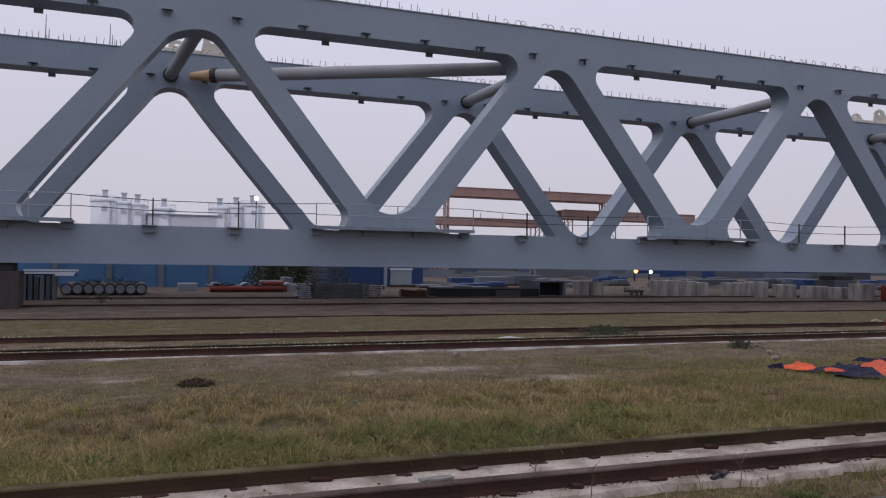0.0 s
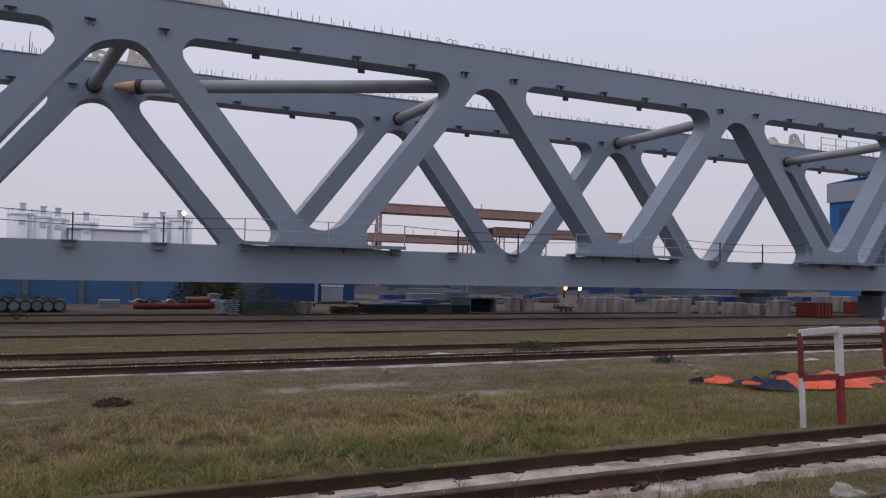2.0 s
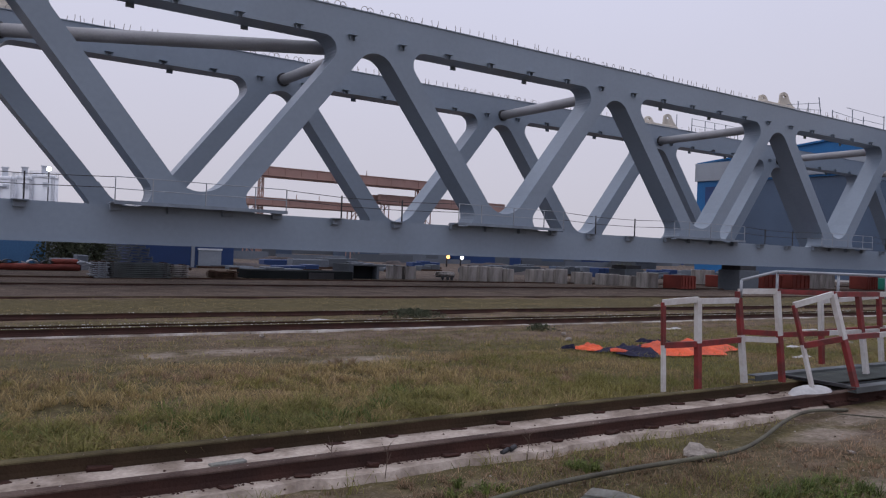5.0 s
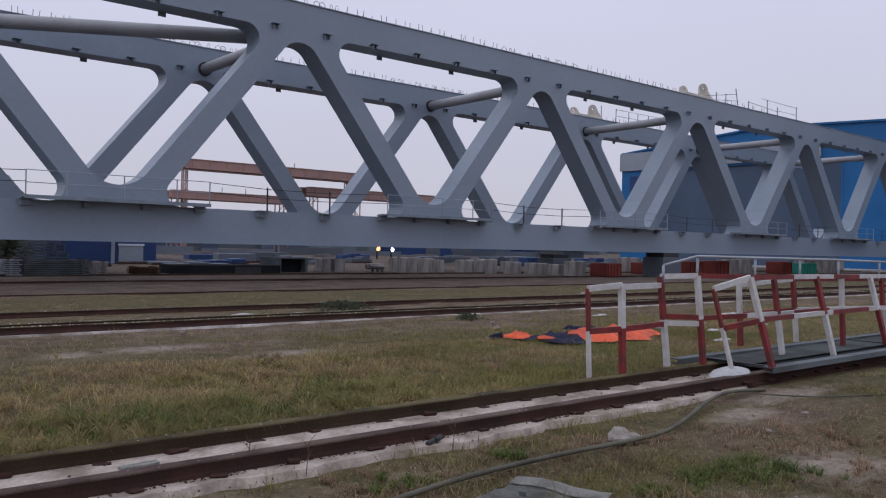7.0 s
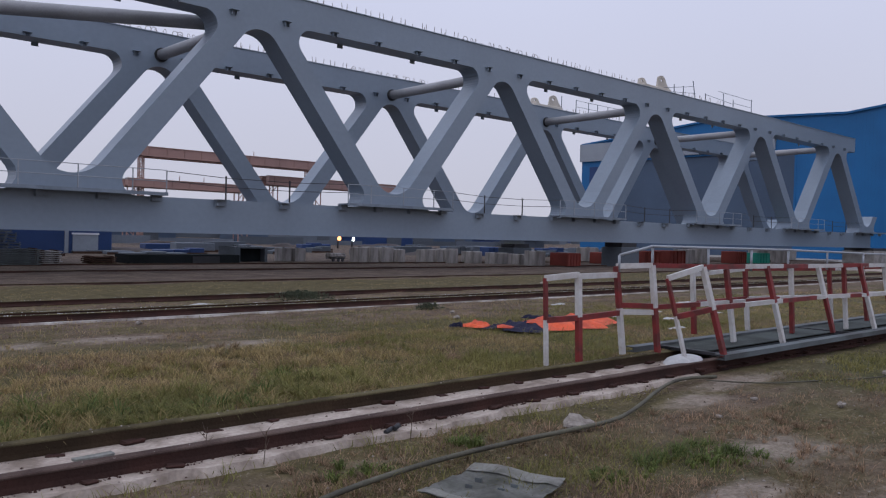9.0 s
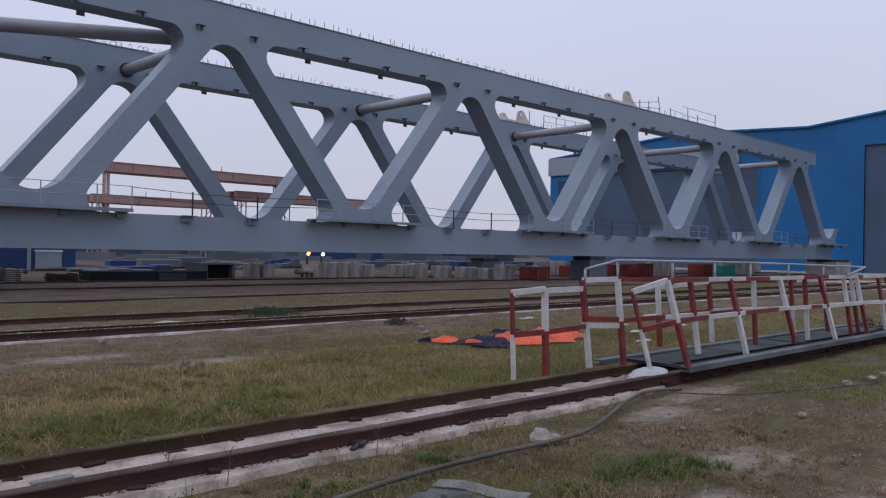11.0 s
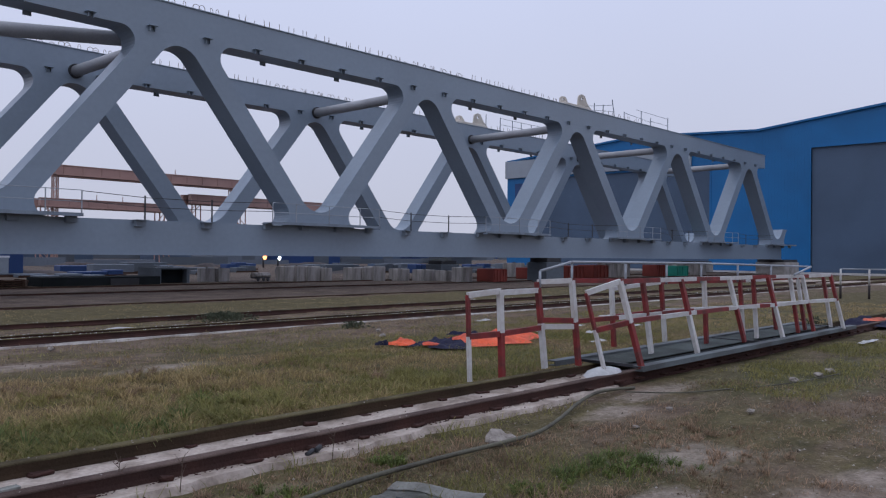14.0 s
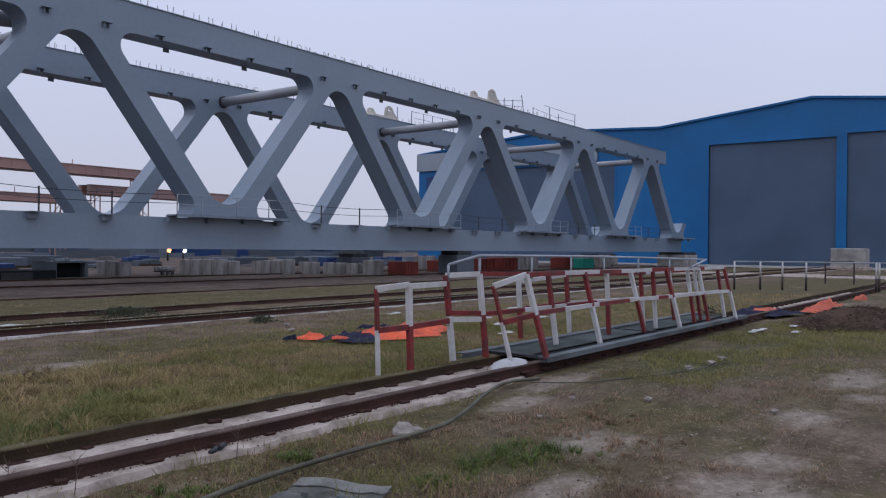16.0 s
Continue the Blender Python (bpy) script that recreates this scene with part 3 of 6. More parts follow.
# lifting lugs
def lug_plate(x, y, size=1.0):
    bm = B()
    outline = [(-0.56, 0), (-0.45, 0.9)] + arc(0, 1.0, 0.45, 170, 20, 10) + [(0.60, 0.72), (1.3, 0)]
    hole = arc(0, 1.0, 0.15, 90, 450, 14)[:-1]
    ring = []
    k = 28
    for j in range(k):
        a = math.pi / 2 + 2 * math.pi * j / k
        dx, dz = math.cos(a), math.sin(a)
        best = 3.0
        for (ax, az), (bx, bz) in zip(outline, outline[1:] + outline[:1]):
            ex, ez = bx - ax, bz - az
            den = dx * ez - dz * ex
            if abs(den) > 1e-9:
                t = ((ax - 0) * ez - (az - 1.0) * ex) / den
                s = ((ax - 0) * dz - (az - 1.0) * dx) / den
                if t > 0 and -1e-6 <= s <= 1 + 1e-6:
                    best = min(best, t)
        ring.append(((dx * 0.15, 1 + dz * 0.15), (dx * best, 1 + dz * best)))
    for s in (-0.06, 0.06):
        for j in range(k):
            (a, b), (c, d) = ring[j], ring[(j + 1) % k]
            bm.faces.new([bm.verts.new((x + p[0], y + s, ZT1 + 0.12 + p[1])) for p in (a, b, d, c)])
    for j in range(k):
        (a, b), (c, d) = ring[j], ring[(j + 1) % k]
        for p, q in ((a, c), (b, d)):
            bm.faces.new([bm.verts.new((x + w[0], y + s, ZT1 + 0.12 + w[1])) for w, s in ((p, -0.06), (q, -0.06), (q, 0.06), (p, 0.06))])
    bmesh.ops.remove_doubles(bm, verts=bm.verts[:], dist=1e-4)
    bmesh.ops.recalc_face_normals(bm, faces=bm.faces[:])
    for v in bm.verts:
        v.co.x, v.co.z = x + (v.co.x - x) * (0.6 + 0.4 * size), ZT1 + 0.12 + (v.co.z - ZT1 - 0.12) * size * 0.70
    return bm


LUG = mat("pale_primed_lug", (0.58, 0.53, 0.46), 0.7, 0, 0.2, 3, 0.1)
for y in (YN, YF):
    for x in (4.7 if y == YN else 3.4, 48.3 + SHIFT[y] * 0.5):
        base = bpart("lug_base", box(B(), x - 1.7, x + 1.5, y + 0.15, y + DEPTH - 0.1, ZT1 + 0.04, ZT1 + 0.26, 0.03), LUG, "pale primed lifting lug base")
        base.location = (0, 0, DROP[y])
        for dx, dy, s in ((-1.05, 0.85, 0.68), (0.6, 0.4, 1.0)):
            bpart("lug_plate", lug_plate(x + dx, y + dy, s), LUG, "", base)

# piers under the span
def pier(x, y, w, d, h, material, label):
    p = thing("temporary_pier", (x, y, 0), label, "pier", "temporary piers")
    part("pier_block", box(B(), -w / 2, w / 2, -d / 2, d / 2, -0.05, h - 0.28, 0.03), material, p)
    part("bearing", box(B(), -w / 2 + 0.2, w / 2 - 0.2, -d / 2 + 0.1, d / 2 - 0.1, h - 0.28, h, 0.01), DARKSTEEL, p)
    return p


for y in (YN + 0.6, YF + 0.6):
    top = ZB0 - 0.07 + (DROP[YF] if y > 35 else 0)
    pier(-3.75 if y < 35 else -5.2, y, 1.5, 1.2, top, DARKRUST, "dark brown steel column pier under the truss")
    pier(45.0, y, 2.0, 1.6, top, HAZEDARK, "dark steel trestle pier under the truss")
    pier(87.0, y, 4.2, 3.0, top, CONCRETE, "pale concrete end pier under the truss")

# ---- rails ----
def rail_line(name, y0, w, h, x0, x1, material, top=None, label="", seed=1):
    """A long worn rail with a slightly wavering line and a cap."""
    r = thing(name, (0, y0, 0), label, "rail", "yard rails")
    bm = B()
    half = [(0.5, -0.03), (0.48, h * 0.08), (0.33, h * 0.2), (0.27, h * 0.5), (0.29, h * 0.8), (0.30, h * 0.97), (0.26, h)]
    prof = [(-a * w, z) for a, z in half] + [(a * w, z) for a, z in half[::-1]]
    k = int((x1 - x0) / 1.5)
    rings = []
    for i in range(k + 1):
        x = x0 + (x1 - x0) * i / k
        dz, dy = 0.008 * noise.noise((x * 0.4, seed, 0)), 0.012 * noise.noise((x * 0.3, seed, 7))
        rings.append([bm.verts.new((x, yy + dy, zz + dz)) for yy, zz in prof])
    for a, b in zip(rings, rings[1:]):
        for j in range(len(prof) - 1):
            bm.faces.new((a[j], b[j], b[j + 1], a[j + 1]))
    bm.faces.new(rings[0][::-1]), bm.faces.new(rings[-1])
    bmesh.ops.recalc_face_normals(bm, faces=bm.faces[:])
    part("rail_body", bm, material, r)
    bm = B()
    prev = None
    for i in range(k + 1):
        x = x0 + (x1 - x0) * i / k
        dz, dy = 0.008 * noise.noise((x * 0.4, seed, 0)), 0.012 * noise.noise((x * 0.3, seed, 7))
        cur = [bm.verts.new((x, dy + v, h * f + dz + 0.004)) for v, f in ((-0.31 * w - 0.003, 0.88), (-0.31 * w - 0.003, 0.95), (-0.26 * w, 1.0), (0.26 * w, 1.0), (0.31 * w + 0.003, 0.95), (0.31 * w + 0.003, 0.88))]
        if prev:
            for j in range(5):
                bm.faces.new((prev[j], cur[j], cur[j + 1], prev[j + 1]))
        prev = cur
    part("rail_head", bm, top or material, r)
    return r


def strip(name, x0, x1, y0, y1, z, material, label, ragged=0.05, step=0.4, seed=3, fade=1e9):
    bm = B()
    prev = None
    k = int((x1 - x0) / step)
    for i in range(k + 1):
        x = x0 + (x1 - x0) * i / k
        a = y0 + ragged * 1.6 * noise.noise((x * 0.8, seed, 1)) + ragged * noise.noise((x * 3.1, seed, 1)) + 0.5 * ragged * noise.noise((x * 9.0, seed, 4))
        sink = max(0.0, min(1.0, (x - fade) / 3.0))
        a += 0.26 * sink
        b = y1 + ragged * 0.4 * noise.noise((x * 1.7, seed, 9))
        cur = [bm.verts.new((x, a, -0.06)), bm.verts.new((x, a + 0.05, z * (1 - 0.95 * sink))), bm.verts.new((x, b, z + 0.01)), bm.verts.new((x, b, -0.06))]
        if prev:
            for j in range(3):
                bm.faces.new((prev[j], cur[j], cur[j + 1], prev[j + 1]))
        prev = cur
    bmesh.ops.recalc_face_normals(bm, faces=bm.faces[:])
    return tagged(part(name, bm, material), label, "concrete strip", kind="structure")


strip("concrete_strip", -14, 38, 4.43, 5.6, 0.03, DIRTYCONC, "dusty cracked concrete strip under the near rails", 0.075, 0.1, 3, 8.6)
near_a = rail_line("crane_rail", 5.46, 0.17, 0.15, -14, 60, MOSSYRUST, MOSS, label="rusty mossy steel rail bolted on a concrete strip")
near_b = rail_line("crane_rail", 4.71, 0.17, 0.14, -14, 60, RUST, RAILTOP, label="rust brown steel rail on a pale concrete strip", seed=5)
clip = box(B(), -0.06, 0.06, -0.04, 0.03, 0, 0.028, 0.008)
for v in clip.verts:
    v.co += 0.012 * noise.noise_vector(v.co * 30)
rnd = random.Random(77)
clip = mesh_of(clip, "rail_clip", RUST)
for r in (near_a, near_b):
    for i in range(70):
        o = part("rail_clip", clip, RUST, r)
        o.location = (-4 + 0.62 * i + rnd.uniform(-0.06, 0.06), -0.075 - rnd.uniform(0, 0.02), 0.022)
        o.rotation_euler, o.scale = (0, 0, rnd.uniform(-0.35, 0.35)), (rnd.uniform(0.7, 1.5), rnd.uniform(0.8, 1.5), rnd.uniform(0.8, 2.0))
strip("concrete_strip_far", -40, 90, 14.03, 14.11, 0.006, PALECONC, "pale worn concrete edge beside the yard rail", 0.03, 0.25, 8)
for y, h, s in ((14.4, 0.12, 11), (14.92, 0.12, 16), (17.55, 0.10, 12), (23.9, 0.03, 13), (31.0, 0.04, 14), (36.5, 0.05, 15)):
    rail_line("yard_rail", y, 0.19, h, -45, 95, RUST, MOSS, label="low rust brown rail crossing the grassy yard", seed=s)

# ---- blue fabrication hall ----
HX = 101.0
hall = thing("fabrication_hall", (HX, 30, 0), "large blue sheet-metal fabrication hall with tall grey doors", "building")
def hpart(name, bm, m, label="", parent=None):
    o = part(name, bm, m, parent or hall, label)
    if not parent:
        o.matrix_parent_inverse = Matrix.Translation((-HX, -30, 0))
    return o


def wall_yz(bm, pts, x0, x1):
    a = [bm.verts.new((x0, y, z)) for y, z in pts]
    b = [bm.verts.new((x1, y, z)) for y, z in pts]
    caps = [bm.faces.new(a), bm.faces.new(b[::-1])]
    for i in range(len(a)):
        bm.faces.new((a[i], b[i], b[(i + 1) % len(a)], a[(i + 1) % len(a)]))
    bmesh.ops.triangulate(bm, faces=caps)
    bmesh.ops.recalc_face_normals(bm, faces=bm.faces[:])
    return bm


DOORS = [(2.4, 16.1, 15.3), (17.2, 31.8, 15.0), (44.5, 73.0, 13.6)]
gable = [(0.8, 17.65), (19.8, 19.65), (38.2, 17.6), (55.0, 18.4), (78.2, 16.45)]
def roof_z(y):
    for (a, za), (b, zb) in zip(gable, gable[1:]):
        if a <= y <= b:
            return za + (zb - za) * (y - a) / (b - a)
cuts = sorted({0.8, 78.2, *[v for d in DOORS for v in d[:2]], *[g[0] for g in gable]})
for a, b in zip(cuts, cuts[1:]):
    z0 = next((d[2] for d in DOORS if d[0] <= a and b <= d[1]), -0.1)
    hpart("front_wall", wall_yz(B(), [(a, z0), (b, z0), (b, roof_z(b)), (a, roof_z(a))], HX, HX + 0.4), BLUEWALL)
bm = B()
for i in range(200):
    y = 1.0 + 0.39 * i
    if y < 78:
        z0 = next((d[2] + 0.1 for d in DOORS if d[0] - 0.1 <= y <= d[1] + 0.1), 0)
        box(bm, HX - 0.013, HX + 0.01, y, y + 0.09, z0, roof_z(y) - 0.05)
tagged(hpart("wall_ribs", bm, BLUEWALL), kind="stuff")
for a, b, top in DOORS:
    door = hpart("hall_door", box(B(), HX + 0.25, HX + 0.33, a, b, 0, top), DOORGREY, "tall grey blue sheet door, closed")
    bm = B()
    for z in np.arange(0.4, top, 0.6):
        box(bm, HX + 0.238, HX + 0.25, a, b, float(z), float(z) + 0.57)
    hpart("door_slat", bm, DOORGREY, "", door)
    bm = box(B(), HX - 0.06, HX + 0.42, a - 0.25, a, 0, top + 0.25)
    box(bm, HX - 0.06, HX + 0.42, b, b + 0.25, 0, top + 0.25)
    box(bm, HX - 0.06, HX + 0.42, a, b, top, top + 0.25)
    hpart("door_frame", bm, BLUEWALL, "", door)
bm = B()
for (a, za), (b, zb) in zip(gable, gable[1:]):
    vs = [bm.verts.new(v) for v in ((HX - 0.3, a, za), (HX - 0.3, b, zb), (HX + 90, b, zb), (HX + 90, a, za), (HX - 0.3, a, za + 0.25), (HX - 0.3, b, zb + 0.25), (HX + 90, b, zb + 0.25), (HX + 90, a, za + 0.25))]
    for q in ((0, 1, 2, 3), (4, 7, 6, 5), (0, 4, 5, 1), (2, 6, 7, 3), (0, 3, 7, 4), (1, 5, 6, 2)):
        bm.faces.new([vs[i] for i in q])
hpart("roof", bm, BLUEWALL)
bm = box(B(), HX + 0.4, HX + 89, 78.0, 78.2, 0, 16.45)
box(bm, HX + 0.4, HX + 89, 0.8, 1.0, 0, 17.65)
hpart("side_wall", bm, BLUEWALL)
hpart("end_wall", box(B(), HX + 89, HX + 89.4, 0.8, 78.2, 0, 16.4), BLUEWALL)
hpart("fascia", box(B(), HX - 0.35, HX - 0.05, 47.0, 78.4, 13.9, 16.6), FASCIA, "pale grey fascia above the door")
hpart("window_strip", box(B(), HX - 0.1, HX + 0.05, 74.2, 76.6, 8.0, 13.0), BLUEDARK)

# ---- red and white barrier frames and the gangway base they stand on ----
POSTS = {
    "a": ((8.52, 5.65, 0.15), (8.49, 5.67, 1.19), 0),
    "b": ((9.04, 5.56, 0.15), (9.01, 5.58, 1.23), 1),
    "c": ((10.17, 5.71, 0.15), (10.09, 5.79, 1.32), 0),
    "d": ((10.6, 5.44, 0.15), (10.52, 5.51, 1.34), 1),
    "e": ((10.22, 4.8, 0.22), (10.05, 4.97, 1.2), 0),
    "f": ((10.75, 4.55, 0.22), (10.54, 4.76, 1.35), 1),
    "g": ((12.64, 6.09, 0.22), (12.6, 6.12, 1.17), 1),
    "h": ((12.29, 5.23, 0.22), (12.19, 5.33, 1.31), 0),
    "i": ((14.05, 5.91, 0.22), (13.99, 5.96, 1.26), 0),
    "j": ((12.86, 4.75, 0.22), (12.67, 4.94, 1.34), 0),
    "k": ((14.3, 5.26, 0.22), (14.25, 5.29, 1.32), 1),
    "l": ((15.04, 4.9, 0.22), (14.84, 5.1, 1.32), 1),
    "m": ((15.9, 5.02, 0.22), (15.84, 5.07, 1.32), 0),
    "n": ((16.25, 4.67, 0.22), (16.04, 4.88, 1.34), 0),
    "o": ((17.64, 4.87, 0.22), (17.51, 4.99, 1.32), 1),
    "p": ((18.12, 4.73, 0.22), (17.95, 4.9, 1.32), 1),
    "q": ((19.54, 4.83, 0.22), (19.41, 4.96, 1.31), 0),
    "r": ((19.28, 4.5, 0.22), (19.08, 4.71, 1.34), 0),
    "s": ((16.22, 5.4, 0.22), (16.16, 5.45, 1.26), 0),
    "t": ((17.95, 5.42, 0.22), (17.85, 5.5, 1.27), 1),
    "u": ((18.42, 5.0, 0.22), (18.3, 5.12, 1.3), 1),
}


def on_post(key, f):
    foot, top, _ = POSTS[key]
    return Vector(foot).lerp(Vector(top), f)


def barrier(keys, rails, runs, label, thick=0.075):
    """keys: the posts; rails: (post, share of height, post, share, colour of first half, colour of second); runs: (from, to, colour)."""
    at = on_post(keys[0], 0)
    b = thing("barrier_frame", (at.x, at.y, 0), label, "barrier", "red and white barriers")
    shift = Matrix.Translation((-at.x, -at.y, 0))
    def bp(name, bm, m):
        o = part(name, bm, m, b)
        o.matrix_parent_inverse = shift
    for k in keys:
        white_top = POSTS[k][2]
        t = 0.05 if k in "ae" else thick
        bp("post_foot_half", beam(B(), on_post(k, -0.02), on_post(k, 0.51), t, t * 0.8), REDPAINT if white_top else WHITEPAINT)
        bp("post_top_half", beam(B(), on_post(k, 0.51), on_post(k, 1.0), t, t * 0.8), WHITEPAINT if white_top else REDPAINT)
    for a, fa, c, fc, m1, m2 in rails:
        p, q = on_post(a, fa), on_post(c, fc)
        mid = (p + q) / 2
        if m1 is m2:
            bp("rail", beam(B(), p, q, 0.045, 0.07), m1)
        else:
            bp("rail", beam(B(), p, mid, 0.045, 0.07), m1)
            bp("rail", beam(B(), mid, q, 0.045, 0.07), m2)
    for p, q, m in runs:
        bp("rail", beam(B(), p, q, 0.045, 0.065), m)
    return b


W, R = WHITEPAINT, REDPAINT


def run(row, share, start, *pieces):
    """A long rail over a row of posts in painted pieces: (end x, paint), ..."""
    line = [on_post(k, share) for k in row]

    def at(x):
        for p, q in zip(line, line[1:]):
            if x <= q.x or q is line[-1]:
                return p.lerp(q, (x - p.x) / (q.x - p.x))
    out = []
    x0 = start
    for x1, paint in pieces:
        stops = [x0] + [p.x for p in line if x0 < p.x < x1] + [x1]
        out += [(at(u), at(v), paint) for u, v in zip(stops, stops[1:])]
        x0 = x1
    return out


barrier("ab", [("a", 1.0, "b", 1.0, W, W), ("a", 0.51, "b", 0.5, R, R), ("b", 0.98, "c", 0.9, W, W), ("b", 0.5, "c", 0.46, R, R)], [], "upright red and white steel barrier frame beside the rail")
barrier("cdhkmoq", [("c", 1.0, "d", 1.0, W, W), ("c", 0.55, "d", 0.53, R, R), ("c", 0.47, "d", 0.46, W, W)],
        run("dhkmoq", 1.0, 10.52, (11.68, R), (12.74, W), (14.14, R), (15.08, W), (16.14, R), (17.37, W), (19.35, R))
        + run("dhkmoq", 0.52, 10.56, (11.52, R), (12.68, W), (13.8, R), (15.17, W), (15.86, R), (19.4, W)), "red and white steel barrier row joined by long painted rails")
barrier("efjlnpr", [("e", 1.0, "f", 1.0, W, W), ("e", 0.5, "f", 0.52, R, R)],
        run("fjlnpr", 1.0, 10.54, (11.84, R), (13.27, W), (14.33, R), (15.52, W), (16.42, R), (17.98, W), (18.17, R), (19.08, W))
        + run("fjlnpr", 0.53, 10.65, (11.63, R), (13.04, W), (14.5, R), (15.62, W), (15.96, R), (19.15, W)), "leaning red and white steel barrier row on a grey gangway")
barrier("gistu", [], run("gistu", 0.98, 12.6, (14.0, W), (16.4, R), (17.8, W), (18.4, R)) + run("gistu", 0.5, 12.62, (14.0, R), (16.2, W), (17.9, R), (18.4, W)), "red and white steel barrier row behind the gangway")

gang = thing("gangway_base", (11.2, 5.2, 0.13), "grey steel gangway lying across the rails with pipe railing", "gangway")
def gpart(name, bm, m):
    o = part(name, bm, m, gang)
    o.matrix_parent_inverse = Matrix.Translation((-11.2, -5.2, -0.13))
for y0, x0 in ((4.50, 10.7), (5.62, 10.3)):
    bm = box(B(), x0, 20.2, y0, y0 + 0.02, 0.15, 0.218)
    box(bm, x0, 20.2, y0 - 0.002, y0 + 0.15, 0.21, 0.222)
    box(bm, x0, 20.2, y0 - 0.002, y0 + 0.12, 0.15, 0.16)
    gpart("channel", bm, GREYBEAM)
gpart("deck_plate", box(B(), 10.9, 20.1, 4.98, 5.61, 0.178, 0.19), DECK)
# dark plate added for the shade in the open gap beside the near channel
gpart("gap_shade_plate", box(B(), 11.0, 20.1, 4.66, 4.97, 0.155, 0.163), GREENBLACK)
for i in range(3):
    gpart("cross_bar", box(B(), 10.9 + 4.4 * i, 10.96 + 4.4 * i, 4.66, 5.61, 0.166, 0.205), DARKSTEEL)
pipe = [(10.11, 5.76, 1.47), (10.51, 5.51, 1.60), (14.2, 5.34, 1.58), (18.6, 4.95, 1.51)]
for a, b in zip(pipe, pipe[1:]):
    gpart("pipe_rail", rod(B(), a, b, 0.019, 8), GALV)
gpart("pipe_rail", rod(B(), (18.6, 4.95, 1.51), (17.2, 4.8, 1.36), 0.022, 8), GALV)
for x, y, z in ((10.11, 5.76, 1.47), (10.55, 5.53, 1.60), (11.9, 5.46, 1.59), (13.1, 5.4, 1.58), (14.25, 5.34, 1.58), (15.5, 5.22, 1.56), (16.8, 5.1, 1.54)):
    gpart("pipe_post", rod(B(), (x, y, 1.24), (x, y, z), 0.019, 8), GALV)


def lump(name, cx, cy, rx, ry, h, m, label, category, seed, rough=0.35, rows=7, cols=18, z0=0.0, yaw=0.0, kind=""):
    """A low uneven heap with a closed skirt."""
    bm = B()
    rings = []
    c, s = math.cos(yaw), math.sin(yaw)
    for i in range(rows):
        f = i / (rows - 1)
        ring = []
        for j in range(cols):
            a = 2 * math.pi * j / cols
            w = 1 + rough * noise.noise((math.cos(a) * 1.7 + seed, math.sin(a) * 1.7, f * 0.6)) * (0.4 + f)
            u, v = rx * f * w * math.cos(a), ry * f * w * math.sin(a)
            z = z0 + h * max(0.0, 1 - f ** 2.2) * (1 + 1.2 * rough * noise.noise((u * 2.3 / max(rx, .3), v * 2.3 / max(ry, .3), seed)))
            ring.append(bm.verts.new((u * c - v * s, u * s + v * c, z - (0.03 if i == rows - 1 else 0))))
        rings.append(ring)
    bmesh.ops.remove_doubles(bm, verts=rings[0], dist=1e-3)
    bm.verts.ensure_lookup_table()
    top = [v for v in rings[0] if v.is_valid]
    for a, b in zip(rings[1:], rings[2:]):
        for j in range(cols):
            bm.faces.new((a[j], b[j], b[(j + 1) % cols], a[(j + 1) % cols])).smooth = True
    for j in range(cols):
        bm.faces.new((top[0], rings[1][j], rings[1][(j + 1) % cols])).smooth = True
    bmesh.ops.recalc_face_normals(bm, faces=bm.faces[:])
    o = part(name, bm, m)
    o.location = (cx, cy, 0)
    return tagged(o, label, category, kind=kind)


def cloth(bm, pts, z, seed, h=0.08, n=24):
    """A crumpled sheet over the outline's blend of four corners."""
    (ax, ay), (bx, by), (cx, cy), (dx, dy) = pts
    g = []
    for i in range(n + 1):
        row = []
        for j in range(n + 1):
            u, v = i / n, j / n
            wu, wv = u + 0.06 * noise.noise((v * 4, seed, 0)), v + 0.06 * noise.noise((u * 4, seed, 5))
            x = (ax * (1 - wu) + bx * wu) * (1 - wv) + (dx * (1 - wu) + cx * wu) * wv
            y = (ay * (1 - wu) + by * wu) * (1 - wv) + (dy * (1 - wu) + cy * wu) * wv
            edge = min(1.0, 5 * min(u, v, 1 - u, 1 - v) + 0.15)
            row.append(bm.verts.new((x, y, z + edge * h * (0.55 + 1.1 * noise.noise((x * 2.2, y * 2.2, seed)) + 0.6 * abs(noise.noise((x * 5, y * 5, seed))) + 0.35 * noise.noise((x * 13, y * 13, seed))))))
        g.append(row)
    for i in range(n):
        for j in range(n):
            bm.faces.new((g[i][j], g[i + 1][j], g[i + 1][j + 1], g[i][j + 1])).smooth = True
    return bm


def tarpaulin(at, label, sheets):
    t = thing("tarpaulin", at, label, "tarpaulin", "tarpaulins")
    for name, pts, z, seed, h, m in sheets:
        o = part(name, cloth(B(), pts, z, seed, h), m, t)
        o.matrix_parent_inverse = Matrix.Translation((-at[0], -at[1], 0))


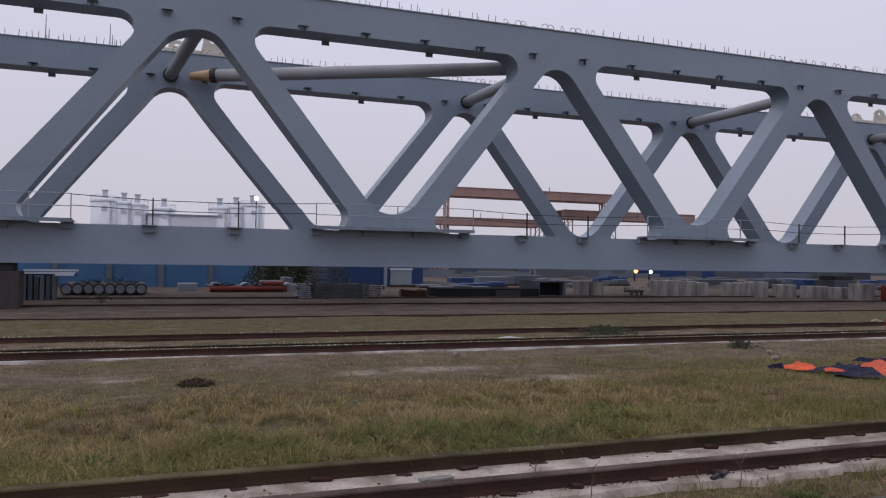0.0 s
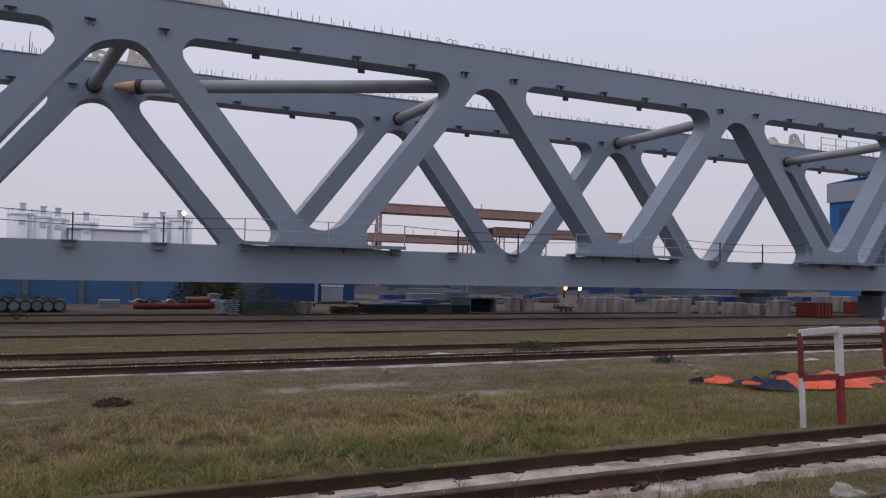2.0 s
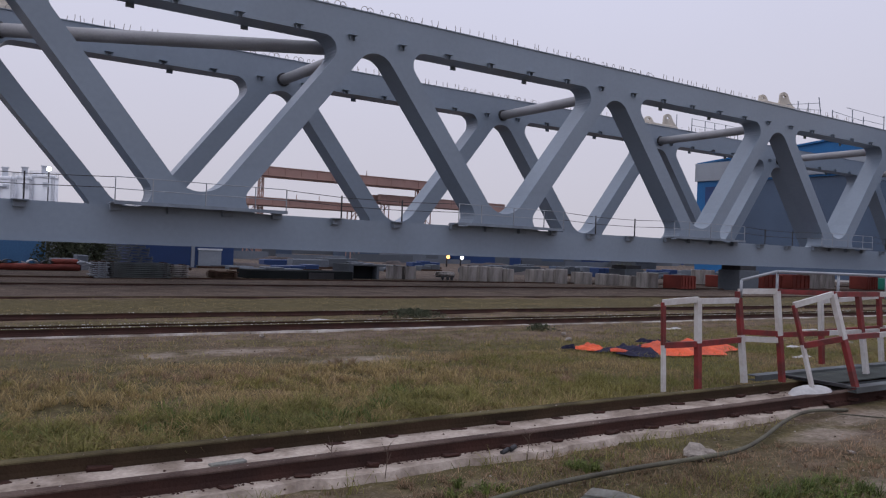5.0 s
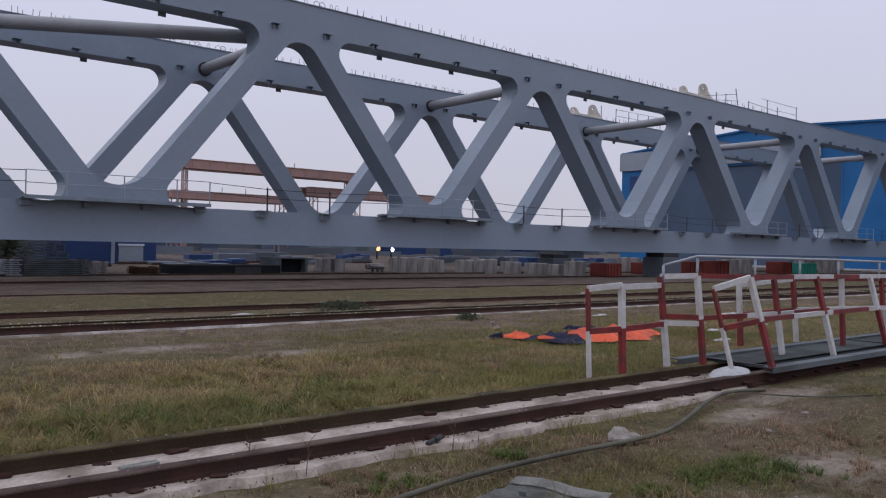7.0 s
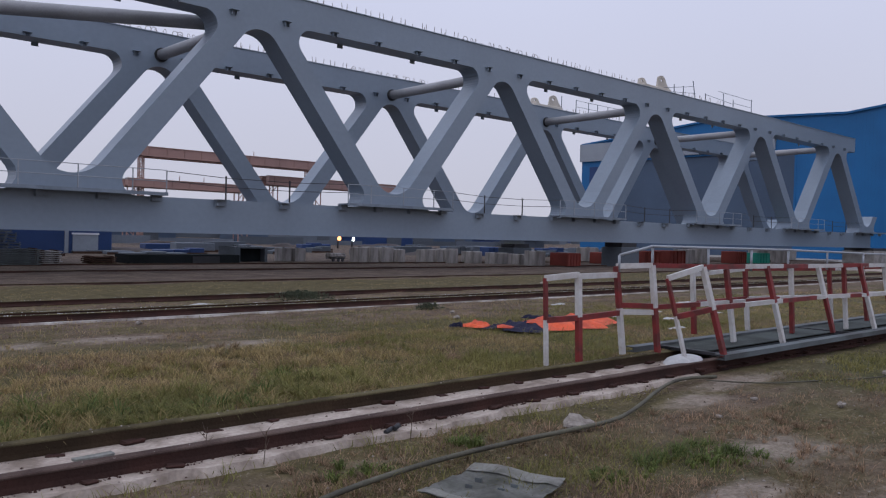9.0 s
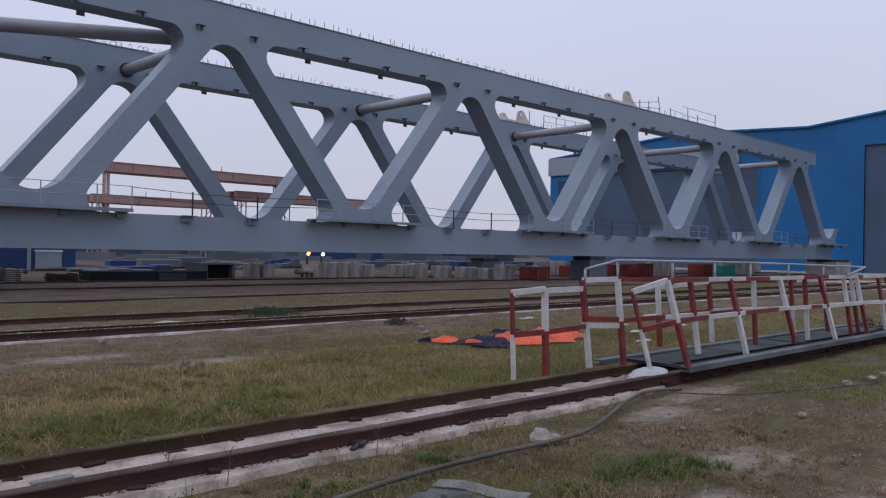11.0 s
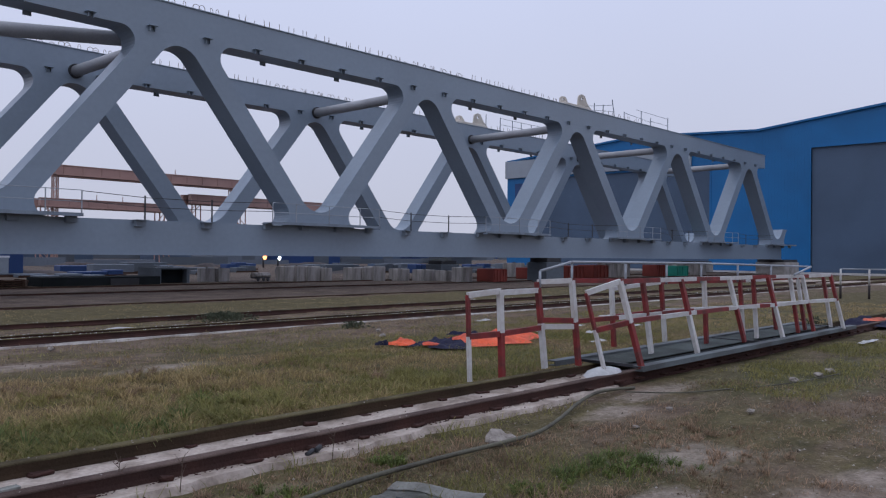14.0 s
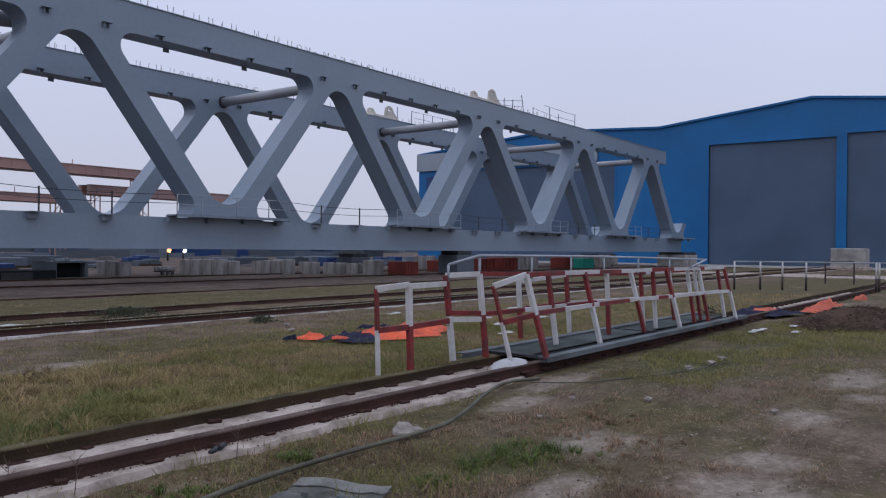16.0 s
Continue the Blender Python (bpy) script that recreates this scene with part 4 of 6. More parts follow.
tarpaulin((13, 9.3, 0), "crumpled orange and navy tarpaulin spread on the grass", (
    ("orange_sheet", ((11.9, 8.55), (13.4, 8.3), (14.7, 9.75), (12.75, 9.9)), 0.02, 2, 0.12, ORANGE),
    ("orange_tail", ((13.2, 8.5), (14.35, 8.75), (14.95, 9.4), (14.2, 9.7)), 0.02, 12, 0.07, ORANGE),
    ("orange_tip", ((10.98, 9.92), (11.2, 9.5), (11.65, 9.6), (11.6, 10.05)), 0.02, 5, 0.10, ORANGE),
    ("orange_fold", ((11.25, 9.12), (11.5, 8.95), (11.75, 9.2), (11.5, 9.4)), 0.06, 6, 0.07, ORANGE),
    ("orange_patch", ((11.95, 9.05), (12.15, 8.95), (12.35, 9.15), (12.12, 9.25)), 0.12, 16, 0.05, ORANGE),
    ("navy_sheet", ((11.25, 9.0), (11.75, 8.4), (12.7, 9.5), (12.2, 9.9)), 0.02, 8, 0.10, NAVY),
    ("navy_strap", ((11.15, 9.45), (11.35, 9.32), (12.0, 9.6), (11.85, 9.72)), 0.02, 14, 0.05, NAVY),
    ("navy_end", ((10.86, 10.02), (10.98, 9.75), (11.12, 9.85), (11.05, 10.08)), 0.02, 15, 0.07, NAVY),
    ("navy_back", ((13.1, 10.3), (13.45, 9.9), (13.9, 10.0), (13.6, 10.35)), 0.03, 9, 0.07, NAVY)))
tarpaulin((25, 4, 0), "heaped orange and navy tarpaulin lying over the rails", (
    ("navy_sheet", ((22.0, 5.4), (22.2, 4.4), (24.2, 4.0), (23.6, 5.6)), 0.05, 21, 0.12, NAVY),
    ("orange_flat", ((22.5, 5.3), (22.8, 4.75), (23.8, 4.6), (23.4, 5.25)), 0.15, 22, 0.05, FADEDORANGE),
    ("orange_heap", ((24.5, 4.3), (24.2, 3.75), (25.4, 3.6), (25.9, 4.25)), 0.05, 23, 0.13, FADEDORANGE),
    ("orange_crest", ((26.6, 4.5), (26.4, 3.9), (28.2, 3.85), (28.5, 4.5)), 0.06, 24, 0.17, FADEDORANGE),
    ("orange_far", ((28.5, 3.65), (28.6, 3.3), (29.3, 3.35), (29.2, 3.7)), 0.2, 25, 0.16, FADEDORANGE)))
tagged(lump("white_sack", 10.32, 4.86, 0.40, 0.19, 0.07, SACK, "", "sack", 31, 0.05, z0=0.15), "flattened white sack under a barrier foot", "sack")

# brush heap, clump, stones, scraps
def brush(name, cx, cy, rx, ry, h, count, m, label, seed, length=0.5, thick=1.0):
    rnd = random.Random(seed)
    verts, faces = [], []
    for _ in range(count):
        a, f = rnd.uniform(0, 6.283), math.sqrt(rnd.random())
        x, y = rx * f * math.cos(a), ry * f * math.sin(a)
        z = h * (1 - f * f) * rnd.uniform(0.1, 1.0)
        d = Vector((rnd.uniform(-1, 1), rnd.uniform(-1, 1), rnd.uniform(-0.25, 0.45))).normalized() * length * rnd.uniform(0.4, 1)
        s = d.cross(Vector((0, 0, 1))).normalized() * rnd.uniform(0.006, 0.016) * thick
        p = Vector((x, y, z))
        k = len(verts)
        verts += [p - s, p + s, p + d * 0.6 + s + Vector((0, 0, 0.02)), p + d, p + d * 0.6 - s + Vector((0, 0, 0.02))]
        faces.append((k, k + 1, k + 2, k + 3, k + 4))
    me = bpy.data.meshes.new(name)
    me.from_pydata([tuple(v) for v in verts], [], faces)
    me.materials.append(m)
    o = new(name, me)
    o.location = (cx, cy, 0)
    return tagged(o, label, "brush", kind="stuff")


lump("earth_mound", 23.0, 2.55, 3.4, 1.2, 0.3, TWIG, "dark brown heap of earth and cut brush", "heap", 41, 0.5, 9, 26)
brush("brush_heap", 23.0, 2.55, 3.5, 1.3, 0.33, 7000, WEED, "tangled dark brown cut brush on a heap", 5, 0.16, 0.35)
lump("dead_clump", 1.6, 10.75, 0.13, 0.1, 0.06, TWIG, "dark clump of dead weeds on the dirt", "weeds", 43, 0.6)
brush("dead_weeds", 1.62, 10.75, 0.24, 0.14, 0.08, 450, WEED, "tangled dead brown weeds on the dirt", 8, 0.09, 0.6)
rnd = random.Random(12)
for x, y, r in ((6.7, 3.72, 0.145), (13.7, 3.07, 0.08), (13.15, 3.06, 0.075), (12.46, 3.16, 0.065), (9.79, 2.7, 0.05), (10.0, 1.39, 0.045), (9.3, 3.4, 0.04), (8.2, 3.2, 0.03), (23.0, 18.2, 0.18), (6.5, 13.3, 0.06), (12.2, 11.2, 0.08), (12.9, 12.1, 0.07)):
    bm = B()
    bmesh.ops.create_icosphere(bm, subdivisions=3, radius=1)
    for v in bm.verts:
        v.co *= 1 + 0.25 * noise.noise(v.co * 3.1 + Vector((y, x, 2)))
        v.co *= 1 + 0.45 * noise.noise(v.co * 1.3 + Vector((x * 3, y, 0)))
        v.co.x, v.co.y, v.co.z = v.co.x * r, v.co.y * r * 0.75, v.co.z * r * 0.5
    for f in bm.faces:
        f.smooth = r > 0.2
    o = part("stone", bm, STONE)
    o.location, o.rotation_euler = (x, y, r * 0.25), (0, 0, rnd.uniform(0, 6))
    tagged(o, "pale rough broken stone lying on the ground", "stone", "loose stones")
for x, y, l, s in ((9.0, 15.95, 0.7, 7), (18.7, 3.86, 1.1, 1), (18.9, 3.15, 0.35, 2), (20.3, 3.5, 0.35, 8), (16.6, 12.2, 0.5, 3), (17.2, 9.8, 0.6, 4), (20.5, 11.0, 0.7, 6), (15.4, 9.6, 0.3, 9), (16.1, 8.7, 0.35, 11), (18.4, 8.9, 0.5, 12), (14.6, 7.6, 0.45, 13), (26.5, 2.9, 1.2, 5)):
    o = part("white_scrap", cloth(B(), ((-l / 2, -0.07), (l / 2, -0.05), (l / 2, 0.06), (-l / 2, 0.08)), 0.02, s, 0.035, 10), SACK)
    o.location = (x, y, 0)
    tagged(o, "torn white plastic scrap lying on the grass", "scrap", "plastic scraps")
bm = B()
rod(bm, (-0.09, -0.01, 0.02), (0.0, 0.02, 0.035), 0.02, 8)
rod(bm, (0.01, 0.0, 0.035), (0.08, 0.03, 0.05), 0.022, 8)
o = part("scrap_pipe", bm, DARKSTEEL)
o.location = (5.25, 4.5, 0.02)
tagged(o, "short bent dark pipe scrap on the concrete", "scrap")
o = part("scrap_plate", box(B(), -0.14, 0.14, -0.035, 0.035, 0, 0.02, 0.004), MATGREY)
o.location, o.rotation_euler = (3.05, 5.12, 0.045), (0, 0, 0.1)
tagged(o, "thin grey metal plate lying between the rails", "scrap")


def smooth_path(pts, n=8):
    out = []
    ext = [pts[0]] + pts + [pts[-1]]
    for p0, p1, p2, p3 in zip(ext, ext[1:], ext[2:], ext[3:]):
        for i in range(n):
            t = i / n
            out.append(tuple(0.5 * (2 * b + (c - a) * t + (2 * a - 5 * b + 4 * c - d) * t * t + (3 * b - a - 3 * c + d) * t ** 3) for a, b, c, d in zip(p0, p1, p2, p3)))
    return out + [pts[-1]]


def tube(name, pts, r, m, label, category, sides=10):
    bm = B()
    path = [Vector(p) for p in smooth_path(pts)]
    rings = []
    for i, p in enumerate(path):
        d = (path[min(i + 1, len(path) - 1)] - path[max(i - 1, 0)]).normalized()
        u = d.cross(Vector((0, 0, 1))).normalized()
        v = u.cross(d)
        rings.append([bm.verts.new(p + r * (math.cos(a) * u + math.sin(a) * v)) for a in (6.2832 * j / sides for j in range(sides))])
    for a, b in zip(rings, rings[1:]):
        for j in range(sides):
            bm.faces.new((a[j], a[(j + 1) % sides], b[(j + 1) % sides], b[j])).smooth = True
    bm.faces.new(rings[0]), bm.faces.new(rings[-1][::-1])
    bmesh.ops.recalc_face_normals(bm, faces=bm.faces[:])
    return tagged(part(name, bm, m), label, category)


tube("hose", [(2.6, 2.7, 0.02), (3.3, 3.15, 0.03), (3.89, 3.43, 0.04), (4.82, 3.61, 0.04), (5.76, 3.65, 0.04), (6.65, 3.62, 0.04), (7.2, 3.65, 0.04), (7.85, 3.86, 0.04), (8.55, 4.13, 0.05), (9.17, 4.32, 0.06), (9.7, 4.42, 0.04), (10.3, 4.40, 0.0)], 0.0195, HOSE, "thick dull green hose winding along the rail", "hose")
tube("cable", [(9.9, 4.3, 0.01), (10.32, 3.78, 0.015), (11.17, 3.41, 0.015), (12.2, 3.06, 0.015), (13.6, 2.9, 0.01)], 0.009, HOSE, "thin dark cable lying on the ground", "cable", 6)

def worn_board():
    board = thing("worn_board", (4.87, 2.955, 0.015), "worn grey board with curled pale edges on grass", "board")

    def sheet(u0, u1, v0, v1, n, lift, thick, seed):
        bm = B()
        g = []
        for i in range(n + 1):
            row = []
            for j in range(n + 1):
                u, v = u0 + (u1 - u0) * i / n, v0 + (v1 - v0) * j / n
                ragged = 0.02 * noise.noise((u * 6, v * 6, seed))
                row.append(bm.verts.new((0.74 * u + ragged, 0.70 * v + ragged, 0.012 + lift(u, v) + 0.022 * noise.noise((u * 3, v * 3, 2)) + 0.01 * noise.noise((u * 9, v * 9, 5)))))
            g.append(row)
        for i in range(n):
            for j in range(n):
                bm.faces.new((g[i][j], g[i + 1][j], g[i + 1][j + 1], g[i][j + 1]))
        bmesh.ops.solidify(bm, geom=bm.faces[:], thickness=thick)
        return bm

    part("board_sheet", sheet(-0.5, 0.5, -0.5, 0.5, 12, lambda u, v: 0.0, 0.016, 1), MATGREY, board)
    part("curled_edge", sheet(0.34, 0.53, -0.5, 0.5, 8, lambda u, v: 0.010 + 0.10 * max(0, u - 0.38), 0.008, 3), EDGEPALE, board, "curled pale torn edge")
    part("curled_edge", sheet(-0.52, -0.36, -0.5, 0.52, 8, lambda u, v: 0.010 + 0.06 * max(0, -0.42 - u), 0.008, 4), EDGEPALE, board, "pale torn edge")
    for u, v in ((-0.12, 0.2), (0.1, 0.22), (-0.05, -0.1), (0.12, -0.15)):
        part("slot", box(B(), u * 0.74 - 0.005, u * 0.74 + 0.005, v * 0.7 - 0.024, v * 0.7 + 0.024, 0.005, 0.032), GREYBEAM, board)
    board.rotation_euler = (0, 0, radians(18))


worn_board()

# ---- things beyond the span ----
def drum_pipe(x, y, r, length, m=None):
    p = thing("pile_pipe", (x, y, r), "dark steel pipe with a pale capped end", "pipe", "stacked pipes")
    bm = B()
    k = 16
    rings = []
    for rad, yy in ((r, 0), (r, length), (r * 0.78, length), (r * 0.78, 0)):
        rings.append([bm.verts.new((rad * math.cos(6.2832 * i / k), yy, rad * math.sin(6.2832 * i / k))) for i in range(k)])
    for a, b in zip(rings, rings[1:] + rings[:1]):
        for i in range(k):
            bm.faces.new((a[i], a[(i + 1) % k], b[(i + 1) % k], b[i]))
    part("pipe_shell", bm, DARKRUST, p)
    bm = B()
    rod(bm, (0, 0.02, 0), (0, 0.1, 0), r * 0.79, 16)
    part("pipe_plug", bm, FASCIA, p)
    return p


first = drum_pipe(-2.35, 40.4, 0.27, 4)
for i in range(1, 8):
    copy_thing(first, pose(-2.35 + 0.47 * i, 40.4 + 0.12 * (i % 3), 0.27))
brush("scrap_bars", -0.6, 41.4, 1.5, 0.5, 0.3, 160, DARKSTEEL, "dark scrap bars piled behind the pipes", 15, 0.5).location.z = 0.5
for x, y, z, w in ((4.4, 43.8, 0.17, 4.1), (4.8, 44.2, 0.17, 3.6), (7.2, 44.0, 0.44, 1.2)):
    p = thing("orange_pipe", (x, y, z), "orange red coated steel pipe lying on another" if z > 0.3 else "orange red coated steel pipe lying in the yard", "pipe", "orange pipes")
    part("pipe_body", rod(B(), (0, 0, 0), (w, 0.1, 0), 0.17, 14), REDBOX, p)
    # solid dark cap paints the shade of the hollow pipe end
    part("pipe_end", rod(B(), (w, 0.1, 0), (w + 0.06, 0.1, 0), 0.15, 14), DARKSTEEL, p, "dark cap standing for the shaded open end")
for i, x in enumerate((4.7, 5.2, 6.3, 7.0, 8.6)):
    h = thing("hoop_scrap", (x, 44.0, 0.32), "curved dark steel hoop lying on the pipes", "scrap", "hoop scraps")
    bm = B()
    ring = [Vector((0.26 * math.cos(a), 0.0, 0.20 * math.sin(a))) for a in (math.pi * k / 8 for k in range(9))]
    for p, q in zip(ring, ring[1:]):
        beam(bm, p, q, 0.5, 0.04)
    part("hoop", bm, DARKSTEEL if i % 2 else SILODARK, h)
for x, w in ((2.85, 1.05), (8.7, 0.6)):
    o = part("wrapped_panel", box(B(), 0, w, 0, 0.9, -0.02, 0.42, 0.02), FASCIA)
    o.location = (x, 45.6, 0)
    tagged(o, "pale stack of panels lying in the yard", "panel", "panel stacks")

hoard = thing("blue_hoarding", (2, 52, 0), "blue sheet-metal site hoarding with grey posts", "fence")
for i in range(10):
    x = -22 + 3.0 * i
    part("hoarding_panel", box(B(), x - 2, x + 0.94, 0, 0.06, 0, 2.4), HOARDBLUE, hoard)
    part("hoarding_post", box(B(), x + 0.95, x + 1.25, -0.12, 0.1, 0, 2.5), HAZE, hoard)

# lattice stack on low piles of planks
def plank_stack(x, y, w, k, m, label):
    pile = thing("plank_stack", (x, y, 0), label, "stack", "board stacks")
    for i in range(k):
        d = 0.06 * math.sin(i * 2.7 + x)
        part("plank_layer", box(B(), d, w + d, 0, 1.2, 0.02 + 0.088 * i, 0.07 + 0.088 * i), m, pile)
        for u in (0.1, w - 0.2):
            part("spacer", box(B(), u, u + 0.1, 0.04, 1.15, 0.07 + 0.088 * i, 0.108 + 0.088 * i), TWIG, pile)


plank_stack(7.75, 36.2, 0.62, 8, FASCIA, "low pale stack of boards with spacers")
plank_stack(8.45, 36.4, 2.6, 8, GREYBEAM, "low grey stack of long planks")
plank_stack(11.2, 37.0, 0.9, 7, STREAKED, "low pale brown stack of boards")
plank_stack(13.3, 37.0, 1.2, 4, TWIG, "low dark stack of old boards")
stack = thing("grid_stack", (9.3, 37.0, 0.73), "stack of dark welded steel grids on planks", "stack")
for i in range(6):
    z = 0.13 * i
    dx = 0.08 * math.sin(i * 2.1)
    w = 0.95 - 0.05 * i
    for y in (-0.55, 0.5):
        part("grid_bar", box(B(), -w + dx, w + dx, y, y + 0.05, z + 0.045, z + 0.085), HAZEDARK, stack)
    for k in range(5):
        u = -w + 2 * w * k / 4
        part("cross_bar", box(B(), u + dx - 0.035, u + dx + 0.035, -0.6, 0.6, z, z + 0.045), GREYBEAM, stack)
        part("spacer", box(B(), u + dx - 0.03, u + dx + 0.03, -0.55, -0.5, z + 0.085, z + 0.13), GREYBEAM, stack)

# upright plates with pale bars on top, beside the pier
rack = thing("plate_rack", (-3.6, 35.4, 0), "grey upright steel plates with pale bars on top", "rack")
for i in range(6):
    u = 0.22 * i
    part("upright_plate", box(B(), u, u + 0.15, 0.1 * (i % 3), 0.8, -0.04, 0.98 + 0.05 * math.sin(i * 2.3)), (HAZE, GREYBEAM, HAZEDARK)[(i * 2) % 3], rack)
part("top_bearer", box(B(), -0.05, 2.0, 0.3, 0.8, 1.0, 1.06), TWIG, rack)
for y, z, x1 in ((0.2, 1.06, 1.95), (0.45, 1.17, 2.05), (0.1, 0.99, 1.9)):
    part("pale_bar", box(B(), 0.0 if y != 0.1 else 1.2, x1, y, y + 0.12, z, z + 0.08), SILO, rack)


def shed(name, x, y, w, d, h, m, label, group="", roof=True, trim=None):
    s = thing(name, (x, y, 0), label, "shed" if roof else "container", group)
    part("shed_wall", box(B(), 0, w, 0, d, -0.05, h, 0.02), m, s)
    if roof:
        bm = B()
        prism(bm, [(-0.3, h), (w / 2, h + w * 0.10), (w + 0.3, h)], -0.2, d + 0.2)
        part("roof", bm, ROOFM, s)
    part("door", box(B(), w * 0.55, w * 0.8, -0.04, 0.03, 0, h * 0.8), trim or FASCIA, s)
    return s


office = thing("blue_shed", (15.0, 54, 0), "dark blue site shed with a pale roller door", "shed", "far sheds")
part("shed_wall", box(B(), -1.8, 5.2, 0, 4, -0.05, 2.6, 0.02), BLUEDARK, office)
part("roof", prism(B(), [(-2.1, 2.6), (1.7, 3.2), (5.5, 2.6)], -0.2, 4.2), ROOFM, office)
part("door", box(B(), 2.7, 4.3, -0.06, 0.03, 0.1, 1.2), FASCIA, office, "pale grey roller door")
part("door_header", box(B(), 2.65, 4.35, -0.1, 0.03, 1.2, 1.32), SILO, office, "white roller box")
part("corner_post", box(B(), 2.2, 2.42, -0.12, 0.03, 0, 2.5), FASCIA, office, "white corner post")
shed("low_container", 15.4, 37.8, 5.8, 2.0, 0.42, GREENBLACK, "long low dark green open container in the yard", roof=False, trim=DARKSTEEL)
cul = thing("culvert_box", (22.55, 38.9, 0), "precast concrete culvert box with a dark opening", "culvert")
bm = box(B(), -1.05, -0.75, 0, 2, 0, 0.74)
box(bm, 0.75, 0.9, 0, 2, 0, 0.74), box(bm, -1.05, 0.9, 0, 2, 0.74, 0.82)
part("culvert_shell", bm, HAZEDARK, cul)
# near-black sheet stands in for the shade inside the culvert
part("opening_shade", box(B(), -0.75, 0.75, 0.5, 0.6, 0, 0.74), GREENBLACK, cul)

rnd = random.Random(4)
def concrete_block(x, y, w, h):
    b = thing("concrete_block", (x, y, 0), "weathered upright precast concrete block in a row", "block", "concrete blocks")
    part("block_body", box(B(), 0, w, 0, 1.0, -0.05, h, 0.03), STREAKED, b)
    part("lifting_loop", box(B(), w * 0.4, w * 0.6, 0.45, 0.5, h, h + 0.05), DARKSTEEL, b)
x = 25.1
while x < 37.0:
    w = rnd.uniform(0.45, 1.05)
    if not (26.31 < x < 28.93) and not (32.0 < x < 32.9):
        concrete_block(x, 40.0 - 0.38 * (x - 25.1), w, rnd.uniform(0.74, 0.92))
    x += w + rnd.choice((0.02, 0.03, 0.05, 0.06, 0.6))
for x, y, w, h in ((37.3, 34.6, 1.2, 0.7), (38.4, 33.6, 1.0, 0.65), (38.1, 31.9, 0.9, 0.9), (57.5, 33.4, 1.6, 1.1), (60.0, 33.6, 1.5, 1.15), (49.0, 36.5, 1.5, 1.1), (70, 33.5, 1.8, 1.2), (73.5, 33.0, 1.5, 1.2)):
    concrete_block(x, y, w, h)
for x, y, w, h, m in ((39.5, 30.6, 1.3, 0.82, REDBOX), (50.5, 32.5, 2.2, 0.95, REDBOX), (53.6, 32.3, 2.2, 1.0, REDBOX), (46.9, 33.2, 1.6, 0.8, REDBOX), (63.2, 32.0, 1.6, 1.0, REDBOX), (66.0, 31.6, 2.2, 0.9, TEAL)):
    c = thing("steel_crate", (x, y, 0), "painted orange red steel crate with ribbed sides" if m is REDBOX else "crate under a bright green sheet", "crate", "painted crates")
    part("crate_body", box(B(), 0, w, 0, 1.4, 0, h, 0.03), m, c)
    for k in range(5):
        part("crate_rib", box(B(), 0.05 + (w - 0.15) * k / 4, 0.12 + (w - 0.15) * k / 4, -0.06, 0.002, 0.04, h - 0.04), m, c)
logs = thing("log_trolley", (28.22, 39.2, 0), "pale logs loaded on a low trolley", "trolley")
part("trolley_bed", box(B(), -0.8, 0.8, -0.4, 0.4, 0.2, 0.3), DARKSTEEL, logs)
for i in range(5):
    part("log", rod(B(), (-0.9, -0.35 + 0.17 * i, 0.42 + 0.12 * (i % 2)), (0.9, -0.35 + 0.17 * i, 0.42 + 0.12 * (i % 2)), 0.09, 8), STREAKED, logs)
for x0 in (-0.6, 0.0, 0.5):
    part("wheel", rod(B(), (x0, -0.5, 0.14), (x0, -0.4, 0.14), 0.14, 12), DARKSTEEL, logs)
logs.scale = (0.62, 0.7, 0.8)

# silos
def silo(x, w, top, seed):
    s = thing("silo", (x, 160, 0), "tall white cylindrical cement silo with ladder", "silo", "cement silos")
    r = w * 0.58
    part("silo_shell", rod(B(), (0, 0, 0), (0, 0, top - 0.6), r, 24), SILO, s)
    part("silo_cap", rod(B(), (0, 0, top - 0.6), (0, 0, top), r, 24, r * 0.72), SILO, s)
    part("filter_box", box(B(), -0.45, 0.45, -0.45, 0.45, top - 0.02, top + 1.5), SILODARK, s)
    part("filter_cap", box(B(), -0.6, 0.6, -0.6, 0.6, top + 1.5, top + 1.65), SILODARK, s)
    for z in (top - 0.65,):
        part("hoop", rod(B(), (0, 0, z), (0, 0, z + 0.14), r + 0.07, 24), SILO, s)
    part("emblem_bar", box(B(), -0.5, 0.5, -r - 0.06, -r + 0.1, top - 2.3, top - 1.5), SILODARK, s)
    bm = B()
    for k in (-1, 1):
        box(bm, r * 0.5 + k * 0.25 - 0.03, r * 0.5 + k * 0.25 + 0.03, -r * 0.95, -r * 0.9, 1, top)
    for k in range(40):
        box(bm, r * 0.5 - 0.25, r * 0.5 + 0.25, -r * 0.94, -r * 0.91, 1 + k * (top - 1) / 40, 1.04 + k * (top - 1) / 40)
    part("ladder", bm, SILODARK, s)
    bm = B()
    for k in range(14):
        a, b = 6.2832 * k / 14, 6.2832 * (k + 1) / 14
        rod(bm, (r * math.cos(a), r * math.sin(a), top - 0.6), (r * math.cos(a), r * math.sin(a), top + 0.5), 0.03, 4)
        rod(bm, (r * math.cos(a), r * math.sin(a), top + 0.5), (r * math.cos(b), r * math.sin(b), top + 0.5), 0.03, 4)
    part("top_rail", bm, SILODARK, s)


